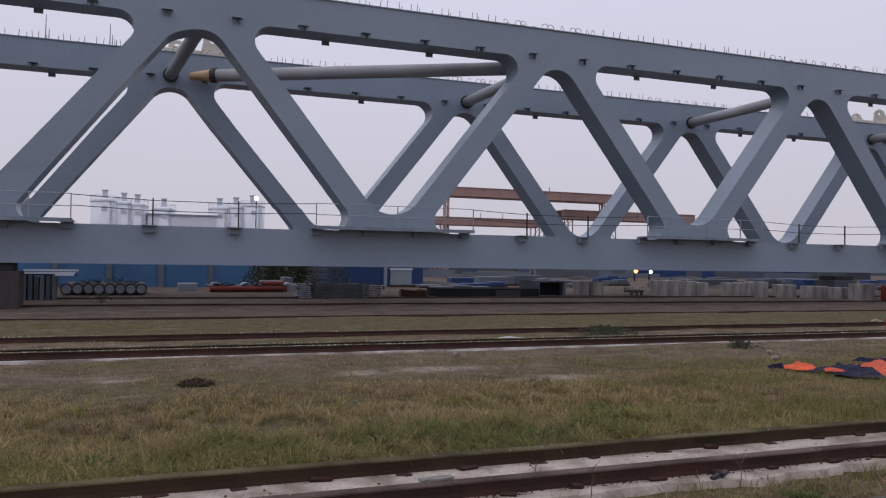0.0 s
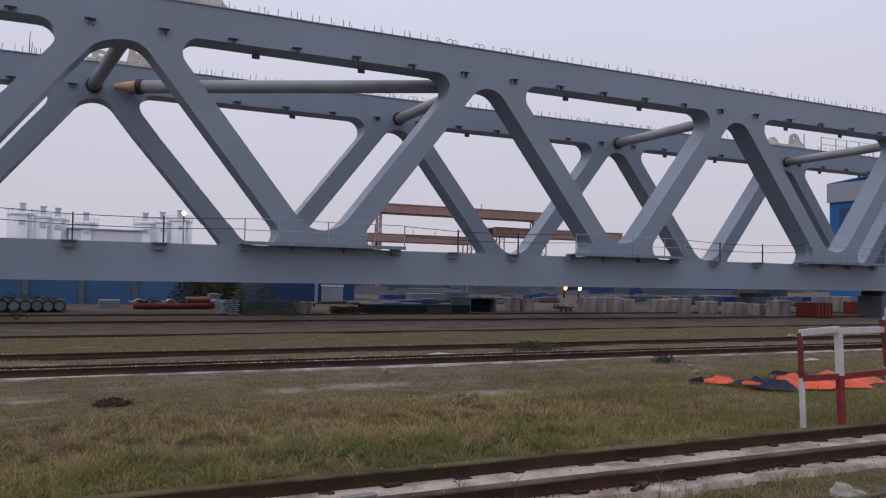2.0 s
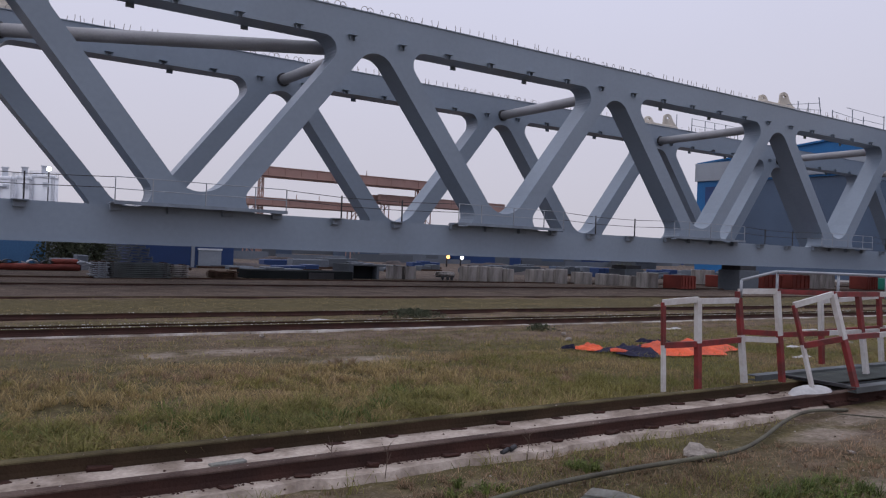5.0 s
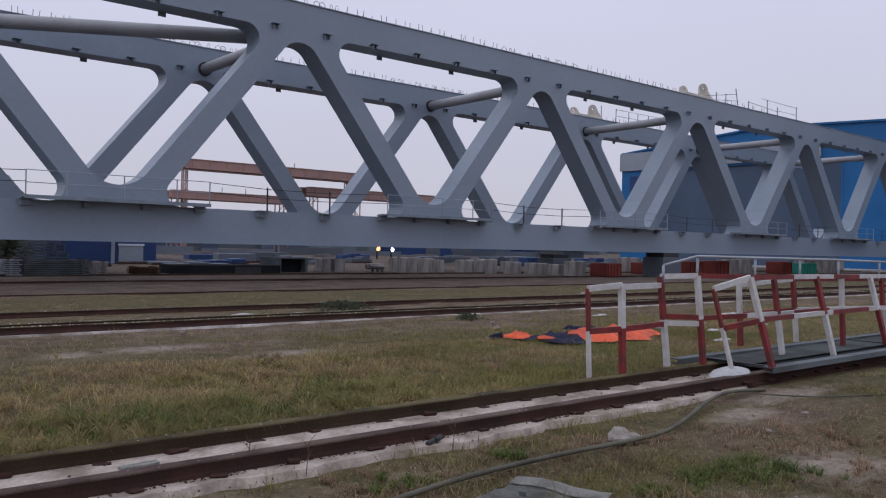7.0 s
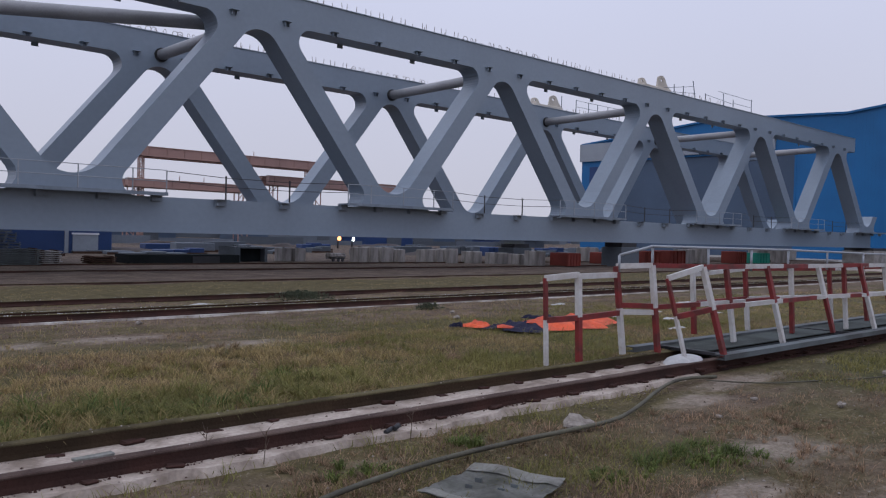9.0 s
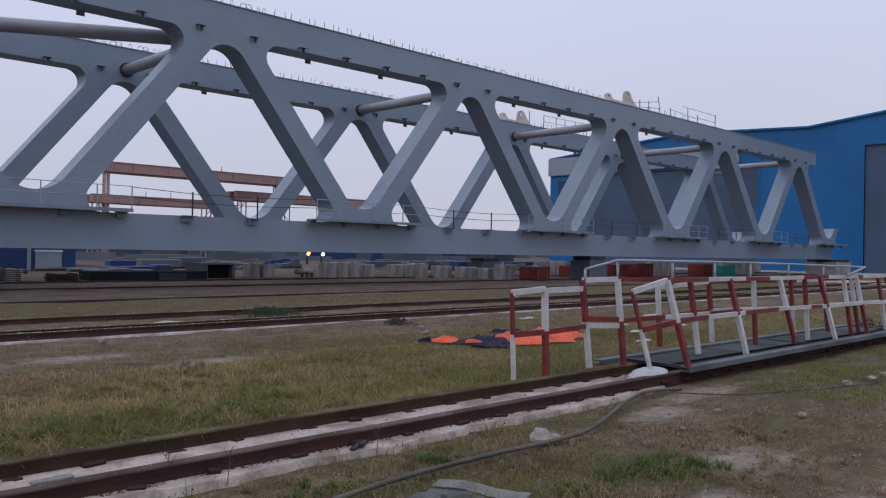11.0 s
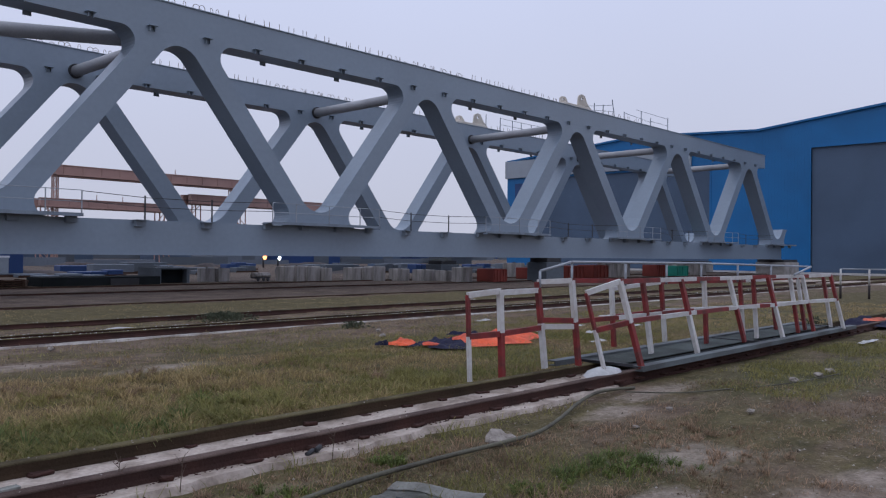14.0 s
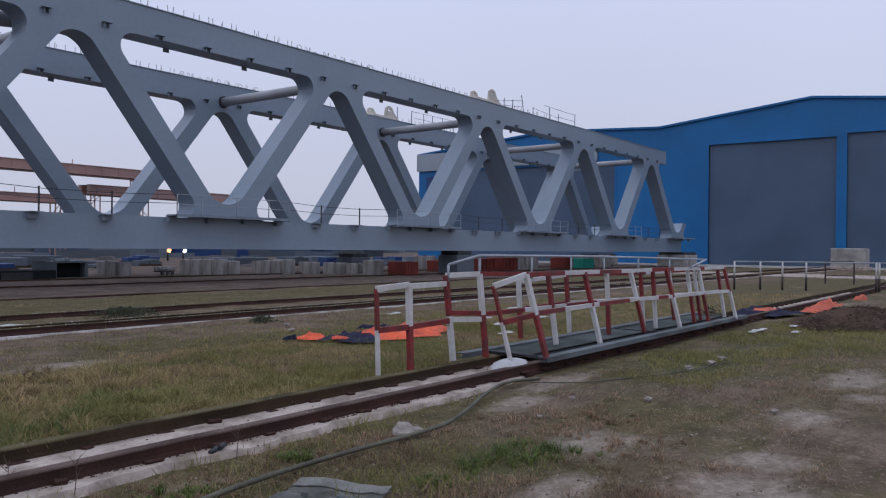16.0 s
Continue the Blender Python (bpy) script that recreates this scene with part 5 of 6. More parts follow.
for x, w, top in ((-5.5, 4.3, 12.9), (-2.2, 3.6, 12.5), (0.2, 3.4, 12.3), (4.9, 3.8, 11.7), (15.2, 3.7, 12.2), (18.3, 3.2, 12.5), (21.5, 4.1, 13.0)):
    silo(x, w, top, x)
plant = thing("batching_plant", (9.5, 158, 0), "long white batching plant building between silos", "building")
part("plant_wall", box(B(), -7.5, 5.5, 0, 4, 0, 10.1, 0.1), SILO, plant)
part("plant_roof", box(B(), -7.8, 5.8, -0.3, 4.3, 10.1, 10.35), FASCIA, plant)
part("conveyor", beam(B(), (5.4, 1, 10.0), (8.0, 1, 8.4), 0.8, 0.5), SILO, plant)


def floodlight(x, y, z, r, m, label):
    f = thing("floodlight", (x, y, 0), label, "lamp", "yard floodlights")
    part("mast", rod(B(), (0, 0.3, 0), (0, 0.3, z), 0.10, 8), DARKSTEEL, f)
    part("lamp_head", rod(B(), (0, 0.25, z), (0, 0.05, z - 0.05), r * 0.5, 12, r), DARKSTEEL, f)
    part("lamp_glass", rod(B(), (0, 0.05, z - 0.05), (0, 0.0, z - 0.06), r * 0.95, 12), m, f)


floodlight(21.9, 157.4, 14.0, 0.42, LAMPWHITE, "bright white floodlight on a silo mast")
# low lights, probably a vehicle's, on stand-in masts along the camera's sight line
floodlight(53.04, 75, 1.20, 0.26, LAMPORANGE, "glowing orange light low in the far yard")
floodlight(55.03, 75, 1.13, 0.2, LAMPWHITE, "glowing white light low in the far yard")

# gantry cranes
def lattice_leg(bm, x, y, z0, z1, w):
    for sx in (-1, 1):
        for sy in (-1, 1):
            beam(bm, (x + sx * w / 2, y + sy * w / 2, z0), (x + sx * w / 2, y + sy * w / 2, z1), 0.14, 0.14)
    k = max(2, int((z1 - z0) / w))
    for i in range(k):
        a, b = z0 + (z1 - z0) * i / k, z0 + (z1 - z0) * (i + 1) / k
        for sy in (-1, 1):
            s = 1 if i % 2 else -1
            beam(bm, (x - s * w / 2, y + sy * w / 2, a), (x + s * w / 2, y + sy * w / 2, b), 0.09, 0.09)
    return bm


def crane(y, x0, x1, z0, z1, legs, label, w=1.5):
    c = thing("gantry_crane", ((x0 + x1) / 2, y, 0), label, "crane", "gantry cranes")
    sh = Matrix.Translation((-(x0 + x1) / 2, -y, 0))
    def cp(name, bm, m=CRANERED):
        o = part(name, bm, m, c)
        o.matrix_parent_inverse = sh
    for dy in (0, 2.4):
        bm = box(B(), x0, x1, y + dy, y + dy + 0.9, z0, z1)
        box(bm, x0, x1, y + dy - 0.12, y + dy + 1.02, z1 - 0.1, z1)
        box(bm, x0, x1, y + dy - 0.12, y + dy + 1.02, z0, z0 + 0.1)
        for k in range(int((x1 - x0) / 2.6)):
            box(bm, x0 + 2.6 * k + 1, x0 + 2.6 * k + 1.08, y + dy - 0.08, y + dy, z0 + 0.1, z1 - 0.1)
        cp("girder", bm)
    for x in legs:
        cp("lattice_leg", lattice_leg(B(), x, y + 1.5, 0, z0, w))
    for k in range(2):
        cp("rail_post", beam(B(), (x0 + (x1 - x0) * (0.4 + 0.2 * k), y, z1), (x0 + (x1 - x0) * (0.4 + 0.2 * k), y, z1 + 0.7), 0.08, 0.08))
    return c



crane(110, 43.6, 72.4, 11.9, 13.3, (44.1, 71.5), "large orange red yard gantry crane in haze-greyed colour", 0.6)
crane(108, 41.0, 59.2, 7.45, 8.6, (42.0, 58.6), "low orange red gantry crane in haze-greyed colour")
crane(112, 64.7, 90.5, 9.2, 10.7, (66.0, 74.2), "red gantry crane with lattice legs in haze-greyed colour")

# far yard: low sheds, blocks and bushes along the horizon, haze put into their greys
rnd = random.Random(9)
for i in range(80):
    y = rnd.uniform(95, 270)
    x = (-0.5 + 0.026 * i) * y + rnd.uniform(-4, 4)
    if abs(x - 0.69 * y) < 6 and y < 75:
        continue
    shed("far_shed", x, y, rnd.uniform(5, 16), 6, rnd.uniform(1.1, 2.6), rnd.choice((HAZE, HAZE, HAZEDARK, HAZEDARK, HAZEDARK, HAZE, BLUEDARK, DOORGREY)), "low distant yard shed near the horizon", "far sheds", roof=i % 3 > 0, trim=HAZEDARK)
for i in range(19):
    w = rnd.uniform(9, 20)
    shed("far_warehouse", -95 + 17 * i, 172 + rnd.uniform(-6, 30), w, 12, rnd.uniform(3.6, 5.2), rnd.choice((HAZE, HAZE, HAZEDARK, DOORGREY, FASCIA)), "long warehouse near the horizon in haze-tinted grey", "far warehouses", trim=HAZEDARK)
for i in range(26):
    y = rnd.uniform(50, 95)
    x = (-0.35 + 0.06 * i) * y
    if abs(x - 0.69 * y) < 5:
        continue
    lump("spoil_mound", x, y, rnd.uniform(1.5, 4.5), rnd.uniform(1.0, 2.0), rnd.uniform(0.2, 0.5), DARKRUST, "low dark spoil pile in the far yard", "pile", 200 + i, 0.6, 7, 18)


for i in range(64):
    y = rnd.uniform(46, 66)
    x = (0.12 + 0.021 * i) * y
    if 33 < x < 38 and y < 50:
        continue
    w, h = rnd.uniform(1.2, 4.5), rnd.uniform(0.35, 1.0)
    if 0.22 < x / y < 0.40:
        h *= 0.35  # lowered along the camera's sight line so the blue shed shows
    stock = thing("stock_pile", (x, y, 0), "stock of wrapped building materials in haze-tinted grey", "stock", "far stock piles")
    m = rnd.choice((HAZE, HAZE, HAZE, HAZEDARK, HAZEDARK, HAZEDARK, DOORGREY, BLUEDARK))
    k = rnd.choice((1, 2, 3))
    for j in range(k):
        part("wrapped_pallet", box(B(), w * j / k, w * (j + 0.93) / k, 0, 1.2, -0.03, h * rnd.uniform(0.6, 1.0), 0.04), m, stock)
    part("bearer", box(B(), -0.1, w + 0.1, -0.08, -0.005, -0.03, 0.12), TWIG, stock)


def bush(x, y, r, h, count, seed, m=LEAF):
    rnd = random.Random(seed)
    b = thing("bush", (x, y, 0), "dark ragged bush growing in the yard", "bush", "yard bushes")
    bm = B()
    for k in range(5):
        a = rnd.uniform(0, 6.28)
        rod(bm, (0, 0, -0.05), (0.5 * r * math.cos(a), 0.5 * r * math.sin(a), h * 0.7), 0.02 * h + 0.005, 5, 0.006)
    part("stems", bm, TWIG, b)
    verts, faces = [], []
    for _ in range(count):
        a, f = rnd.uniform(0, 6.283), rnd.random() ** 0.5
        z = h * rnd.random()
        rr = r * f * (1 - 0.5 * (z / h) ** 2) * (1 + 0.35 * math.sin(3 * a + seed))
        p = Vector((rr * math.cos(a), rr * math.sin(a), z))
        d = Vector((rnd.uniform(-1, 1), rnd.uniform(-1, 1), rnd.uniform(-0.5, 0.8))).normalized()
        s = d.cross(Vector((rnd.random(), rnd.random(), rnd.random()))).normalized()
        l = (0.05 + 0.09 * h) * rnd.uniform(0.6, 1.3)
        k = len(verts)
        verts += [p, p + d * l * 0.5 + s * l * 0.25, p + d * l, p + d * l * 0.5 - s * l * 0.25]
        faces.append((k, k + 1, k + 2, k + 3))
    me = bpy.data.meshes.new("foliage")
    me.from_pydata([tuple(v) for v in verts], [], faces)
    me.materials.append(m)
    part("foliage", me, m, b)


for x, y, r, h, c in ((11.9, 16.6, 0.7, 0.18, 1200), (10.6, 50, 1.2, 1.7, 2200), (8.9, 50.5, 1.5, 2.0, 2600), (-0.5, 33.5, 0.5, 0.35, 200), (20.8, 5.6, 0.3, 0.3, 120), (13.0, 13.0, 0.35, 0.12, 300), (66, 60, 2.0, 1.2, 400)):
    bush(x, y, r, h, c, int(x * 7 + y))

for i in range(7):
    if i in (1, 2):
        continue
    bush(30 + 9.6 * i + 2 * math.sin(i * 2.3), 64 + 5 * math.sin(i * 1.7), 1.6, 0.5 + 0.2 * math.sin(i * 3.1), 700, 300 + i)
for i in range(9):
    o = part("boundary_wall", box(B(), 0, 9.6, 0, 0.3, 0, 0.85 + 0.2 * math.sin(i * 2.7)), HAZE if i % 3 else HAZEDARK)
    o.location = (16 + 11.5 * i, 88 + 2.0 * i, 0)
    tagged(o, "low grey blue boundary wall in the far yard", "wall", "far walls", "structure")

# entrance fence, block and pale road before the hall
fence = thing("pipe_fence", (41, 8, 0), "thin white pipe fence with rusty feet before the hall", "fence")
fp = [(37.2, 9.8), (37.8, 8.85), (38.2, 8.02), (38.7, 7.15), (39.9, 4.58), (40.0, 4.48), (40.2, 2.6), (40.4, 1.0)]
for x, y in fp:
    o = part("fence_post_top", rod(B(), (x, y, 0.58), (x, y, 1.25), 0.04, 8), WHITEPAINT, fence)
    o2 = part("fence_post_foot", rod(B(), (x, y, 0), (x, y, 0.58), 0.05, 8), DARKRUST, fence)
    o.matrix_parent_inverse = o2.matrix_parent_inverse = Matrix.Translation((-41, -8, 0))
for (a, b), (c, d) in zip(fp, fp[1:]):
    o = part("fence_rail", rod(B(), (a, b, 1.25), (c, d, 1.25), 0.028, 8), GALV, fence)
    o.matrix_parent_inverse = Matrix.Translation((-41, -8, 0))
guard = thing("guard_frame", (48.0, 7.45, 0), "brown steel guard frame standing behind the fence", "barrier")
for q in (-0.7, 0.7):
    part("frame_post", beam(B(), (0, q, 0), (0, q, 1.2), 0.07, 0.07), DARKRUST, guard)
for z in (0.45, 1.2):
    part("frame_bar", beam(B(), (0, -0.7, z), (0, 0.7, z), 0.06, 0.06), DARKRUST, guard)
blk = thing("counterweight_block", (86, 13.66, 0), "large pale concrete block before the hall doors", "block")
part("block_body", box(B(), 0, 2.5, -1.75, 1.3, 0, 2.1, 0.06), CONCRETE, blk)
part("block_foot", box(B(), -0.3, 2.8, -2.0, 2.0, -0.05, 0.3, 0.04), DIRTYCONC, blk)
tagged(part("pale_road", box(B(), 58, 66, -60, 24, -0.3, 0.03), DIRTYCONC), "pale dusty concrete road crossing before the hall", "road", kind="structure")
tagged(part("hall_apron", box(B(), 88, HX + 0.1, -20, 78, -0.3, 0.02), CONCRETE), "grey concrete apron before the hall doors", "pavement", kind="structure")

# ---- grit on and beside the rails ----
def grit(name, y0, y1, z, x0, x1, count, size, m, label, seed):
    rs = random.Random(seed)
    bm = B()
    for _ in range(count):
        x, y, s = rs.uniform(x0, x1), rs.uniform(y0, y1), size * rs.uniform(0.4, 1.2)
        top = [Vector((x + s * math.cos(a) * rs.uniform(0.6, 1), y + s * math.sin(a) * rs.uniform(0.6, 1), z)) for a in (0, 1.6, 3.1, 4.7)]
        vs = [bm.verts.new(p) for p in top]
        tip_ = bm.verts.new((x, y, z + s * rs.uniform(0.4, 0.9)))
        for k in range(4):
            bm.faces.new((vs[k], vs[(k + 1) % 4], tip_))
    return tagged(part(name, bm, m), label, "grit", kind="stuff")


grit("rail_grit", 5.40, 5.52, 0.152, -5, 12, 110, 0.014, STONE, "small pale grit on the rail top", 1)
grit("rail_grit", 4.66, 4.76, 0.142, -5, 12, 60, 0.012, STONE, "small pale grit on the rail top", 2)
grit("rail_grit", 14.355, 14.40, 0.12, -20, 50, 2200, 0.021, SACK, "pale specks along the yard rail's top edge", 3)
grit("rail_grit", 14.875, 14.92, 0.12, -20, 50, 1600, 0.021, SACK, "pale specks along the yard rail's top edge", 13)
grit("rail_grit", 17.5, 17.54, 0.10, -20, 45, 1300, 0.02, SACK, "small pale specks on the yard rail", 4)
grit("ground_grit", 0.5, 4.3, 0.0, 3, 16, 520, 0.014, STONE, "small pale stones scattered over the dirt", 5)
grit("ground_grit", 9.5, 14.0, 0.0, -6, 20, 300, 0.016, STONE, "small pale stones scattered over the dirt", 6)
grit("soil_clods", 0.3, 4.2, -0.004, 3, 16, 600, 0.016, SOIL, "dark crumbly soil clods over the dirt", 8)
grit("soil_clods", 9.5, 14.0, -0.004, -6, 18, 700, 0.02, SOIL, "dark crumbly soil clods over the dirt", 9)
grit("rail_dirt", 4.595, 4.655, 0.03, -5, 20, 1500, 0.016, RUST, "dark rust dirt along the rail foot", 17)
grit("rail_dirt", 5.345, 5.40, 0.03, -5, 20, 1500, 0.016, RUST, "dark rust dirt along the rail foot", 18)
grit("strip_grit", 4.3, 5.35, 0.04, -5, 11, 120, 0.016, RUST, "dark rust crumbs on the concrete strip", 7)

# ---- grass ----
def grass(name, count, regions, m, label, seed, hmin, hmax, sign, width=1.0):
    """Bent tapering blades; sign: +1 where the noise is high, -1 where it is low, 0 everywhere."""
    rs = np.random.RandomState(seed)
    pts = []
    area = [(x1 - x0) * (y1 - y0) * d for x0, x1, y0, y1, d in regions]
    for (x0, x1, y0, y1, d), a in zip(regions, area):
        k = int(count * a / sum(area))
        p = np.column_stack((rs.uniform(x0, x1, k), rs.uniform(y0, y1, k)))
        f = [noise.noise((x * 0.55, y * 0.8, 3.0)) + 0.6 * noise.noise((x * 2.1, y * 2.1, 8.0)) for x, y in p]
        # ragged borders between the zones
        e = np.array([noise.noise((x * 0.9, y * 0.9, 21.0)) for x, y in p])
        inside = np.minimum(p[:, 1] - y0, y1 - p[:, 1]) / (0.3 * (y1 - y0)) + 1.2 * e + 0.35
        keep = (np.array(f) * sign + rs.uniform(-0.25, 0.4 if sign else 0.75, k) > 0.0) & ((inside > rs.uniform(0, 0.7, k)) | (y0 == 5.62))
        pts.append(p[keep])
    p = np.vstack(pts)
    p = p[~((p[:, 1] > 4.47) & (p[:, 1] < 5.6))]
    bare = np.min([np.hypot((p[:, 0] - x) / rx, (p[:, 1] - y) / ry) for x, y, rx, ry in PALE], axis=0)
    p = p[bare > rs.uniform(0.45, 1.05, len(p))]
    k = len(p)
    h = rs.uniform(hmin, hmax, k) * rs.uniform(0.45, 1, k)
    clump = np.array([noise.noise((x * 2.6, y * 2.6, 12.0)) for x, y in p])
    h *= 1 + 1.2 * clump
    near_rail = np.clip(1.4 - (p[:, 1] - 5.6) / 2.5, 0.7, 1.4)
    h *= np.where(p[:, 1] > 5.6, near_rail, 0.75) * np.where(p[:, 1] > 14.3, 0.5, 1.0)
    a = rs.uniform(0, 6.2832, k)
    lean = rs.uniform(0.3, 2.0, k) * h
    d = np.column_stack((np.cos(a), np.sin(a)))
    s = np.column_stack((-d[:, 1], d[:, 0])) * ((0.0022 + 0.012 * h) * width)[:, None]
    z = np.array([rough_z(x, y) for x, y in p]) - 0.012
    def v(q, zz):
        return np.column_stack((q, zz))
    verts = np.stack((v(p - s, z), v(p + s, z), v(p + d * lean[:, None] * 0.4 + s * 0.7, z + h * 0.6), v(p + d * lean[:, None] * 0.4 - s * 0.7, z + h * 0.6), v(p + d * lean[:, None], z + h * 0.92)), axis=1).reshape(-1, 3)
    b = 5 * np.arange(k)
    quads = np.column_stack((b, b + 1, b + 2, b + 3)).tolist()
    tips = np.column_stack((b + 3, b + 2, b + 4)).tolist()
    me = bpy.data.meshes.new(name)
    me.from_pydata(verts.tolist(), [], quads + tips)
    me.materials.append(m)
    return tagged(new(name, me), label, "grass", kind="stuff")


dry_zones = [(-5, 8, 5.62, 8.5, 0.8), (-6, 11, 7.2, 10.4, 0.8), (8, 17, 5.62, 8.5, 0.25), (12, 20, 8.2, 10.9, 0.25), (-8, 22, 10.4, 14.2, 0.05), (-10, 34, 15.3, 17.4, 0.1), (-10, 40, 17.8, 24, 0.08), (17, 34, 5.62, 12, 0.25)]
green_zones = [(-5, 9, 5.62, 7.4, 2.0), (-6, 18, 10, 14.2, 0.14), (4, 17, 5.62, 9.8, 1.1), (8, 26, 7, 12.5, 0.6), (-10, 34, 15.3, 17.4, 0.2), (-6, 6, 7, 10.5, 0.15), (2.5, 6.9, 2.7, 4.45, 0.7), (6.3, 7.3, 2.1, 2.8, 0.8), (5.0, 6.6, 2.1, 3.3, 1.2), (11, 22, 2.4, 4.3, 1.4), (13.5, 21, 1.2, 2.8, 1.2), (2, 9, 4.05, 4.6, 0.6)]
mat_zones = [(1, 6.5, 0.2, 4.4, 1.0), (6.5, 12, 0.2, 4.2, 0.4), (12, 26, 0.0, 2.8, 0.25), (-6, 18, 5.62, 10.5, 0.4), (-8, 22, 10.4, 14.2, 0.08)]
grass("dry_grass", 190000, dry_zones, GRASSDRY, "dry yellow brown grass beside the rails", 3, 0.05, 0.15, -1)
grass("green_grass", 220000, green_zones, GRASSGREEN, "short green grass and weeds beside the rails", 4, 0.05, 0.14, 1)
grass("matted_grass", 240000, mat_zones, GRASSMAT, "short matted dead grass over brown dirt", 6, 0.025, 0.075, -1, 1.2)


def clumps(name, count, x0, x1, y0, y1, m, label, seed, h0, h1, blades, where):
    """Separate sheaves of long arching blades; where: the noise level above which they stand."""
    rs = np.random.RandomState(seed)
    root = np.column_stack((rs.uniform(x0, x1, count), rs.uniform(y0, y1, count)))
    keep = np.array([noise.noise((x * 0.7, y * 0.9, seed)) + 0.5 * noise.noise((x * 2.3, y * 2.3, seed + 5)) > where for x, y in root])
    mid = np.array([0.6 * noise.noise((x * 0.8, 0, seed + 2)) for x in root[:, 0]])
    edge = np.minimum(root[:, 1] - y0, (y1 + mid) - root[:, 1])
    root = root[keep & (edge > 0)]
    big = rs.uniform(0.45, 1.0, len(root)) ** 1.3
    own = rs.randint(blades // 2, blades, len(root))
    c = np.repeat(root, own, axis=0)
    size = np.repeat(big, own)
    k = len(c)
    a = rs.uniform(0, 6.2832, k)
    d = np.column_stack((np.cos(a), np.sin(a)))
    p = c + d * (rs.uniform(0, 0.07, k) * size)[:, None]
    h = rs.uniform(h0, h1, k) * size
    lean = h * rs.uniform(0.5, 2.1, k)
    s = np.column_stack((-d[:, 1], d[:, 0])) * (0.0022 + 0.013 * h)[:, None]
    z = np.array([rough_z(x, y) for x, y in p]) - 0.015
    rows = []
    for f, g, w in ((0.0, 0.0, 1.0), (0.25, 0.6, 0.9), (0.62, 0.95, 0.6)):
        q = p + d * (lean * f)[:, None]
        for sign in (-1, 1):
            rows.append(np.column_stack((q + sign * s * w, z + h * g)))
    rows.append(np.column_stack((p + d * lean[:, None], z + h * rs.uniform(0.55, 1.05, k))))
    verts = np.stack(rows, axis=1).reshape(-1, 3)
    b = 7 * np.arange(k)
    quads = np.vstack((np.column_stack((b, b + 1, b + 3, b + 2)), np.column_stack((b + 2, b + 3, b + 5, b + 4)))).tolist()
    tips = np.column_stack((b + 4, b + 5, b + 6)).tolist()
    me = bpy.data.meshes.new(name)
    me.from_pydata(verts.tolist(), [], quads + tips)
    me.materials.append(m)
    return tagged(new(name, me), label, "grass", kind="stuff")


clumps("green_clumps", 1500, -5, 6.5, 5.62, 7.0, GRASSGREEN, "leafy green grass clumps along the rail", 31, 0.09, 0.2, 44, -0.1)
clumps("dry_clumps", 700, -5, 7, 5.62, 7.4, GRASSDRY, "dry grass clumps among green ones along the rail", 37, 0.08, 0.19, 32, 0.08)
clumps("green_clumps", 600, 6.5, 13, 5.62, 7.0, GRASSGREEN, "low green grass clumps along the rail", 32, 0.05, 0.11, 32, 0.0)
clumps("dry_clumps", 1100, -6, 8, 6.6, 9.4, GRASSDRY, "dry yellow brown grass clumps on the yard", 33, 0.07, 0.17, 36, -0.02)
clumps("green_clumps", 900, -6, 9, 6.6, 9.6, GRASSGREEN, "low olive grass clumps on the yard", 38, 0.05, 0.13, 34, 0.0)
clumps("green_clumps", 260, -5, 7, 5.64, 7.2, TUFTGREEN, "bright green grass tufts along the rail", 39, 0.09, 0.21, 56, 0.22)
clumps("dry_clumps", 800, -6, 9, 6.9, 9.8, GRASSMAT, "brown dead grass clumps on the yard", 40, 0.06, 0.15, 36, 0.12)
clumps("dry_clumps", 110, -6, 14, 9.0, 11.6, GRASSDRY, "sparse dry grass clumps on the dirt", 34, 0.04, 0.10, 24, 0.05)
clumps("green_clumps", 80, 6.1, 7.2, 2.0, 2.8, TUFTGREEN, "low dark green weeds on the dirt", 35, 0.04, 0.11, 44, -0.1)
clumps("dry_clumps", 420, 3.0, 9.0, 1.2, 4.3, GRASSMAT, "low dead grass clumps on the dirt", 36, 0.03, 0.08, 34, 0.0)


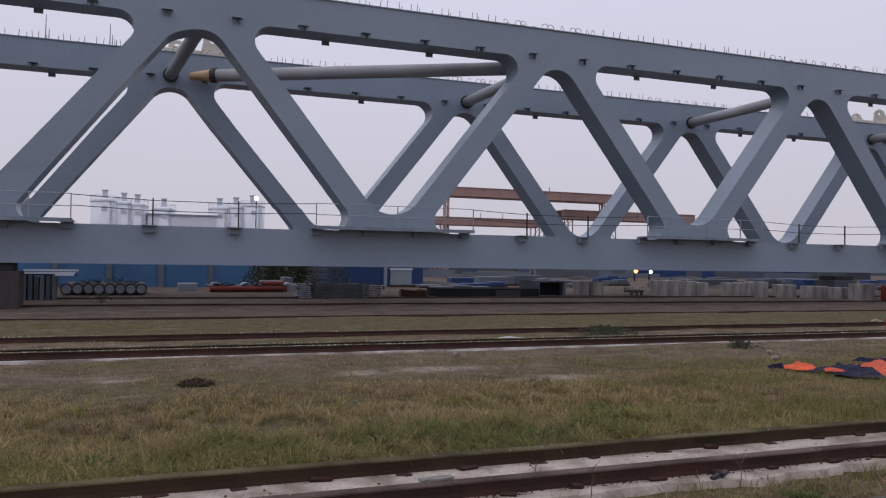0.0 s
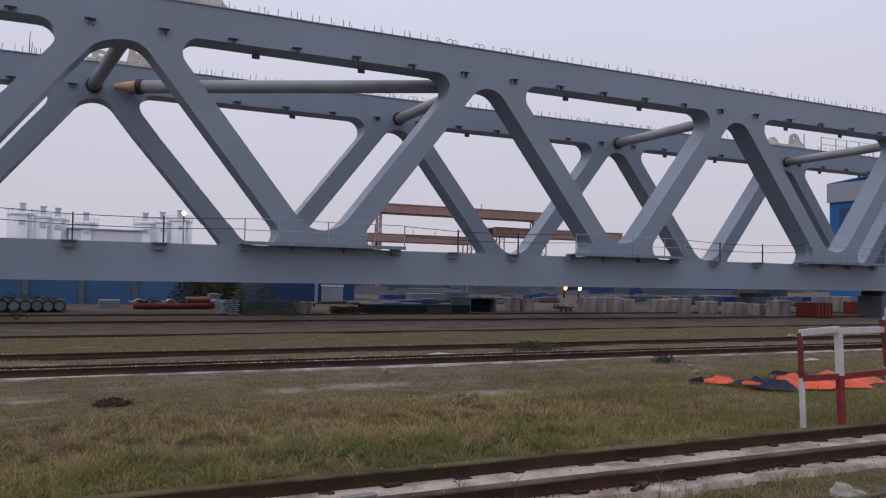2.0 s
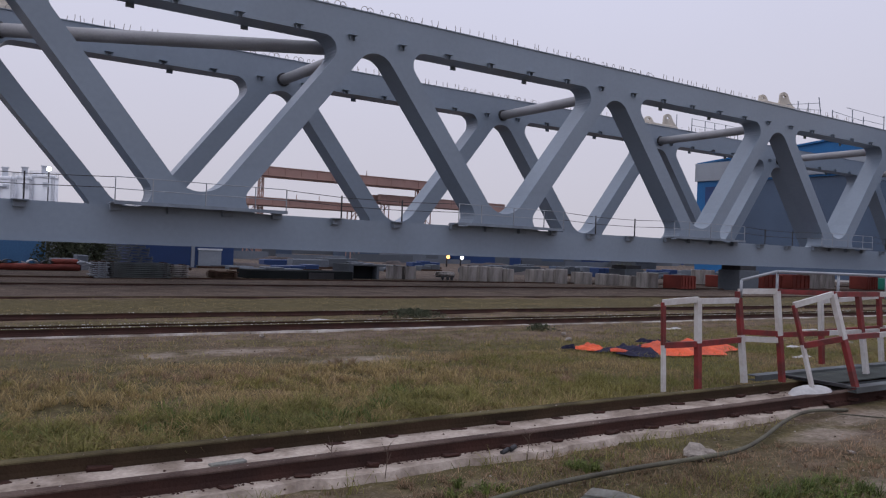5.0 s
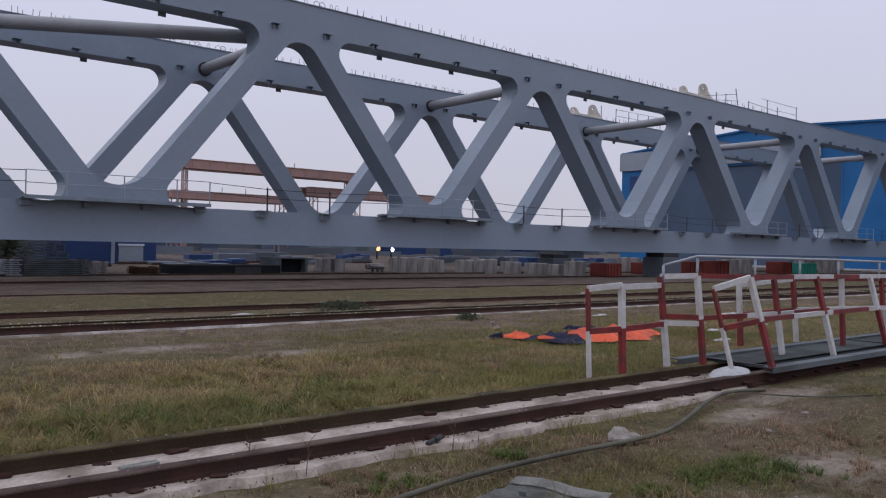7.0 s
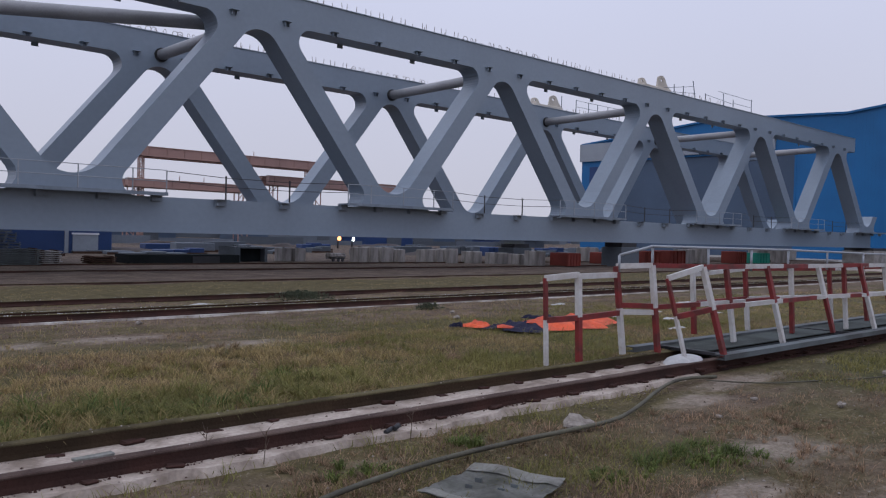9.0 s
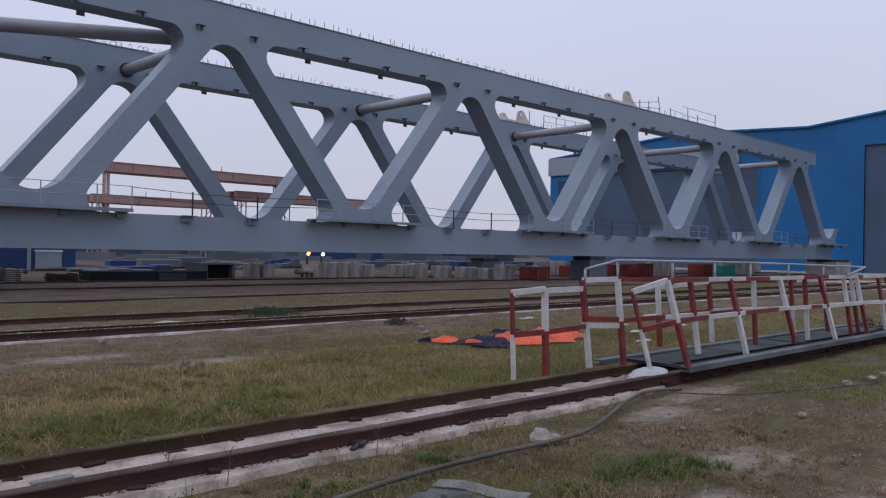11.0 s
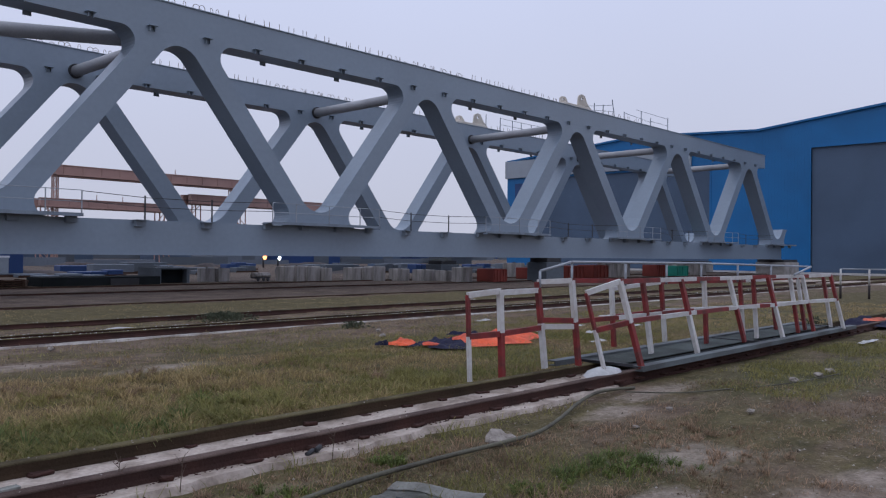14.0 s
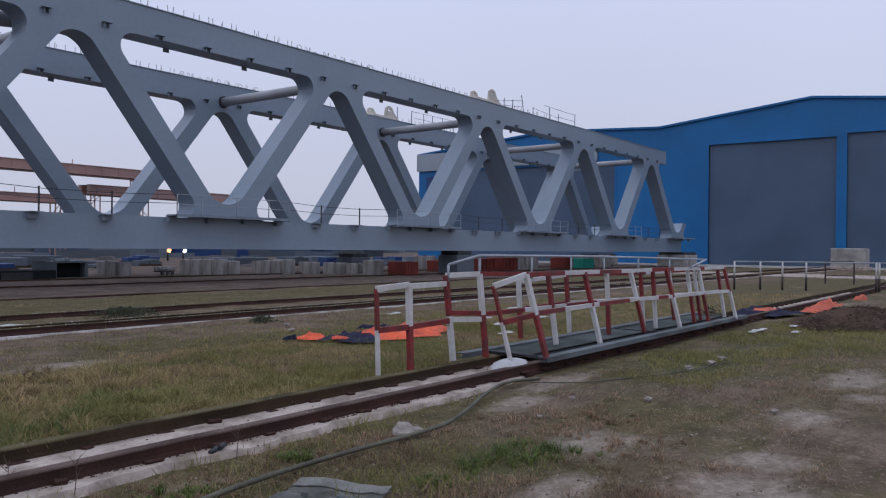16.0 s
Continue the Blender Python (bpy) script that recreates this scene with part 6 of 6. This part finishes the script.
def tuft(x, y, r, h, count, seed):
    """Several leaning sheaves of narrow leaves."""
    rs = random.Random(seed)
    verts, faces = [], []
    roots = [(rs.uniform(-r, r), rs.uniform(-0.6 * r, 0.6 * r), rs.uniform(0.5, 1.0)) for _ in range(9)]
    for _ in range(count):
        cx, cy, big = rs.choice(roots)
        a = rs.uniform(0, 6.283)
        d = Vector((math.cos(a), math.sin(a), 0))
        s = Vector((-d.y, d.x, 0)) * rs.uniform(0.003, 0.007)
        hh = rs.uniform(0.4, 1.0) * h * big
        l = hh * rs.uniform(0.2, 1.1)
        p = Vector((cx, cy, 0)) + d * rs.random() * 0.05
        k = len(verts)
        mid, tip_ = p + d * l * 0.4 + Vector((0, 0, hh * 0.8)), p + d * l * 1.2 + Vector((0, 0, hh * rs.uniform(0.6, 1.05)))
        verts += [p - s, p + s, mid + s, mid - s, tip_]
        faces += [(k, k + 1, k + 2, k + 3), (k + 3, k + 2, k + 4)]
    me = bpy.data.meshes.new("grass_tuft")
    me.from_pydata([tuple(v) for v in verts], [], faces)
    me.materials.append(TUFTGREEN)
    o = new("grass_tuft", me)
    o.location = (x, y, -0.02)
    tagged(o, "leafy green grass tuft growing beside the rail", "grass tuft", "grass tufts", "stuff")


for i, (x, y, r, h) in enumerate(((2.9, 6.3, 0.3, 0.2), (1.9, 6.6, 0.25, 0.17), (0.6, 6.4, 0.3, 0.2), (-0.6, 6.5, 0.3, 0.18), (3.9, 6.2, 0.25, 0.16), (6.85, 2.4, 0.22, 0.12), (6.6, 2.6, 0.2, 0.09), (5.7, 4.0, 0.2, 0.09), (5.9, 2.7, 0.25, 0.08), (4.4, 3.9, 0.25, 0.1))):
    tuft(x, y, r, h, 260, i)


def weed_stalk(x, y, h, seed):
    rs = random.Random(seed)
    bm = B()
    rod(bm, (0, 0, -0.02), (0.02, 0, h), 0.004, 5, 0.002)
    for k in range(5):
        z, a = h * rs.uniform(0.35, 0.95), rs.uniform(0, 6.28)
        rod(bm, (0.01, 0, z), (0.01 + 0.06 * math.cos(a), 0.06 * math.sin(a), z + 0.07), 0.0025, 4, 0.001)
    o = part("weed_stalk", bm, WEED)
    o.location = (x, y, 0.03)
    tagged(o, "thin dry weed stalk growing from the concrete", "weed", "weed stalks")


for i, (x, y, h) in enumerate(((5.23, 4.25, 0.22), (3.68, 4.7, 0.22), (3.98, 4.38, 0.22))):
    weed_stalk(x, y, h, i)
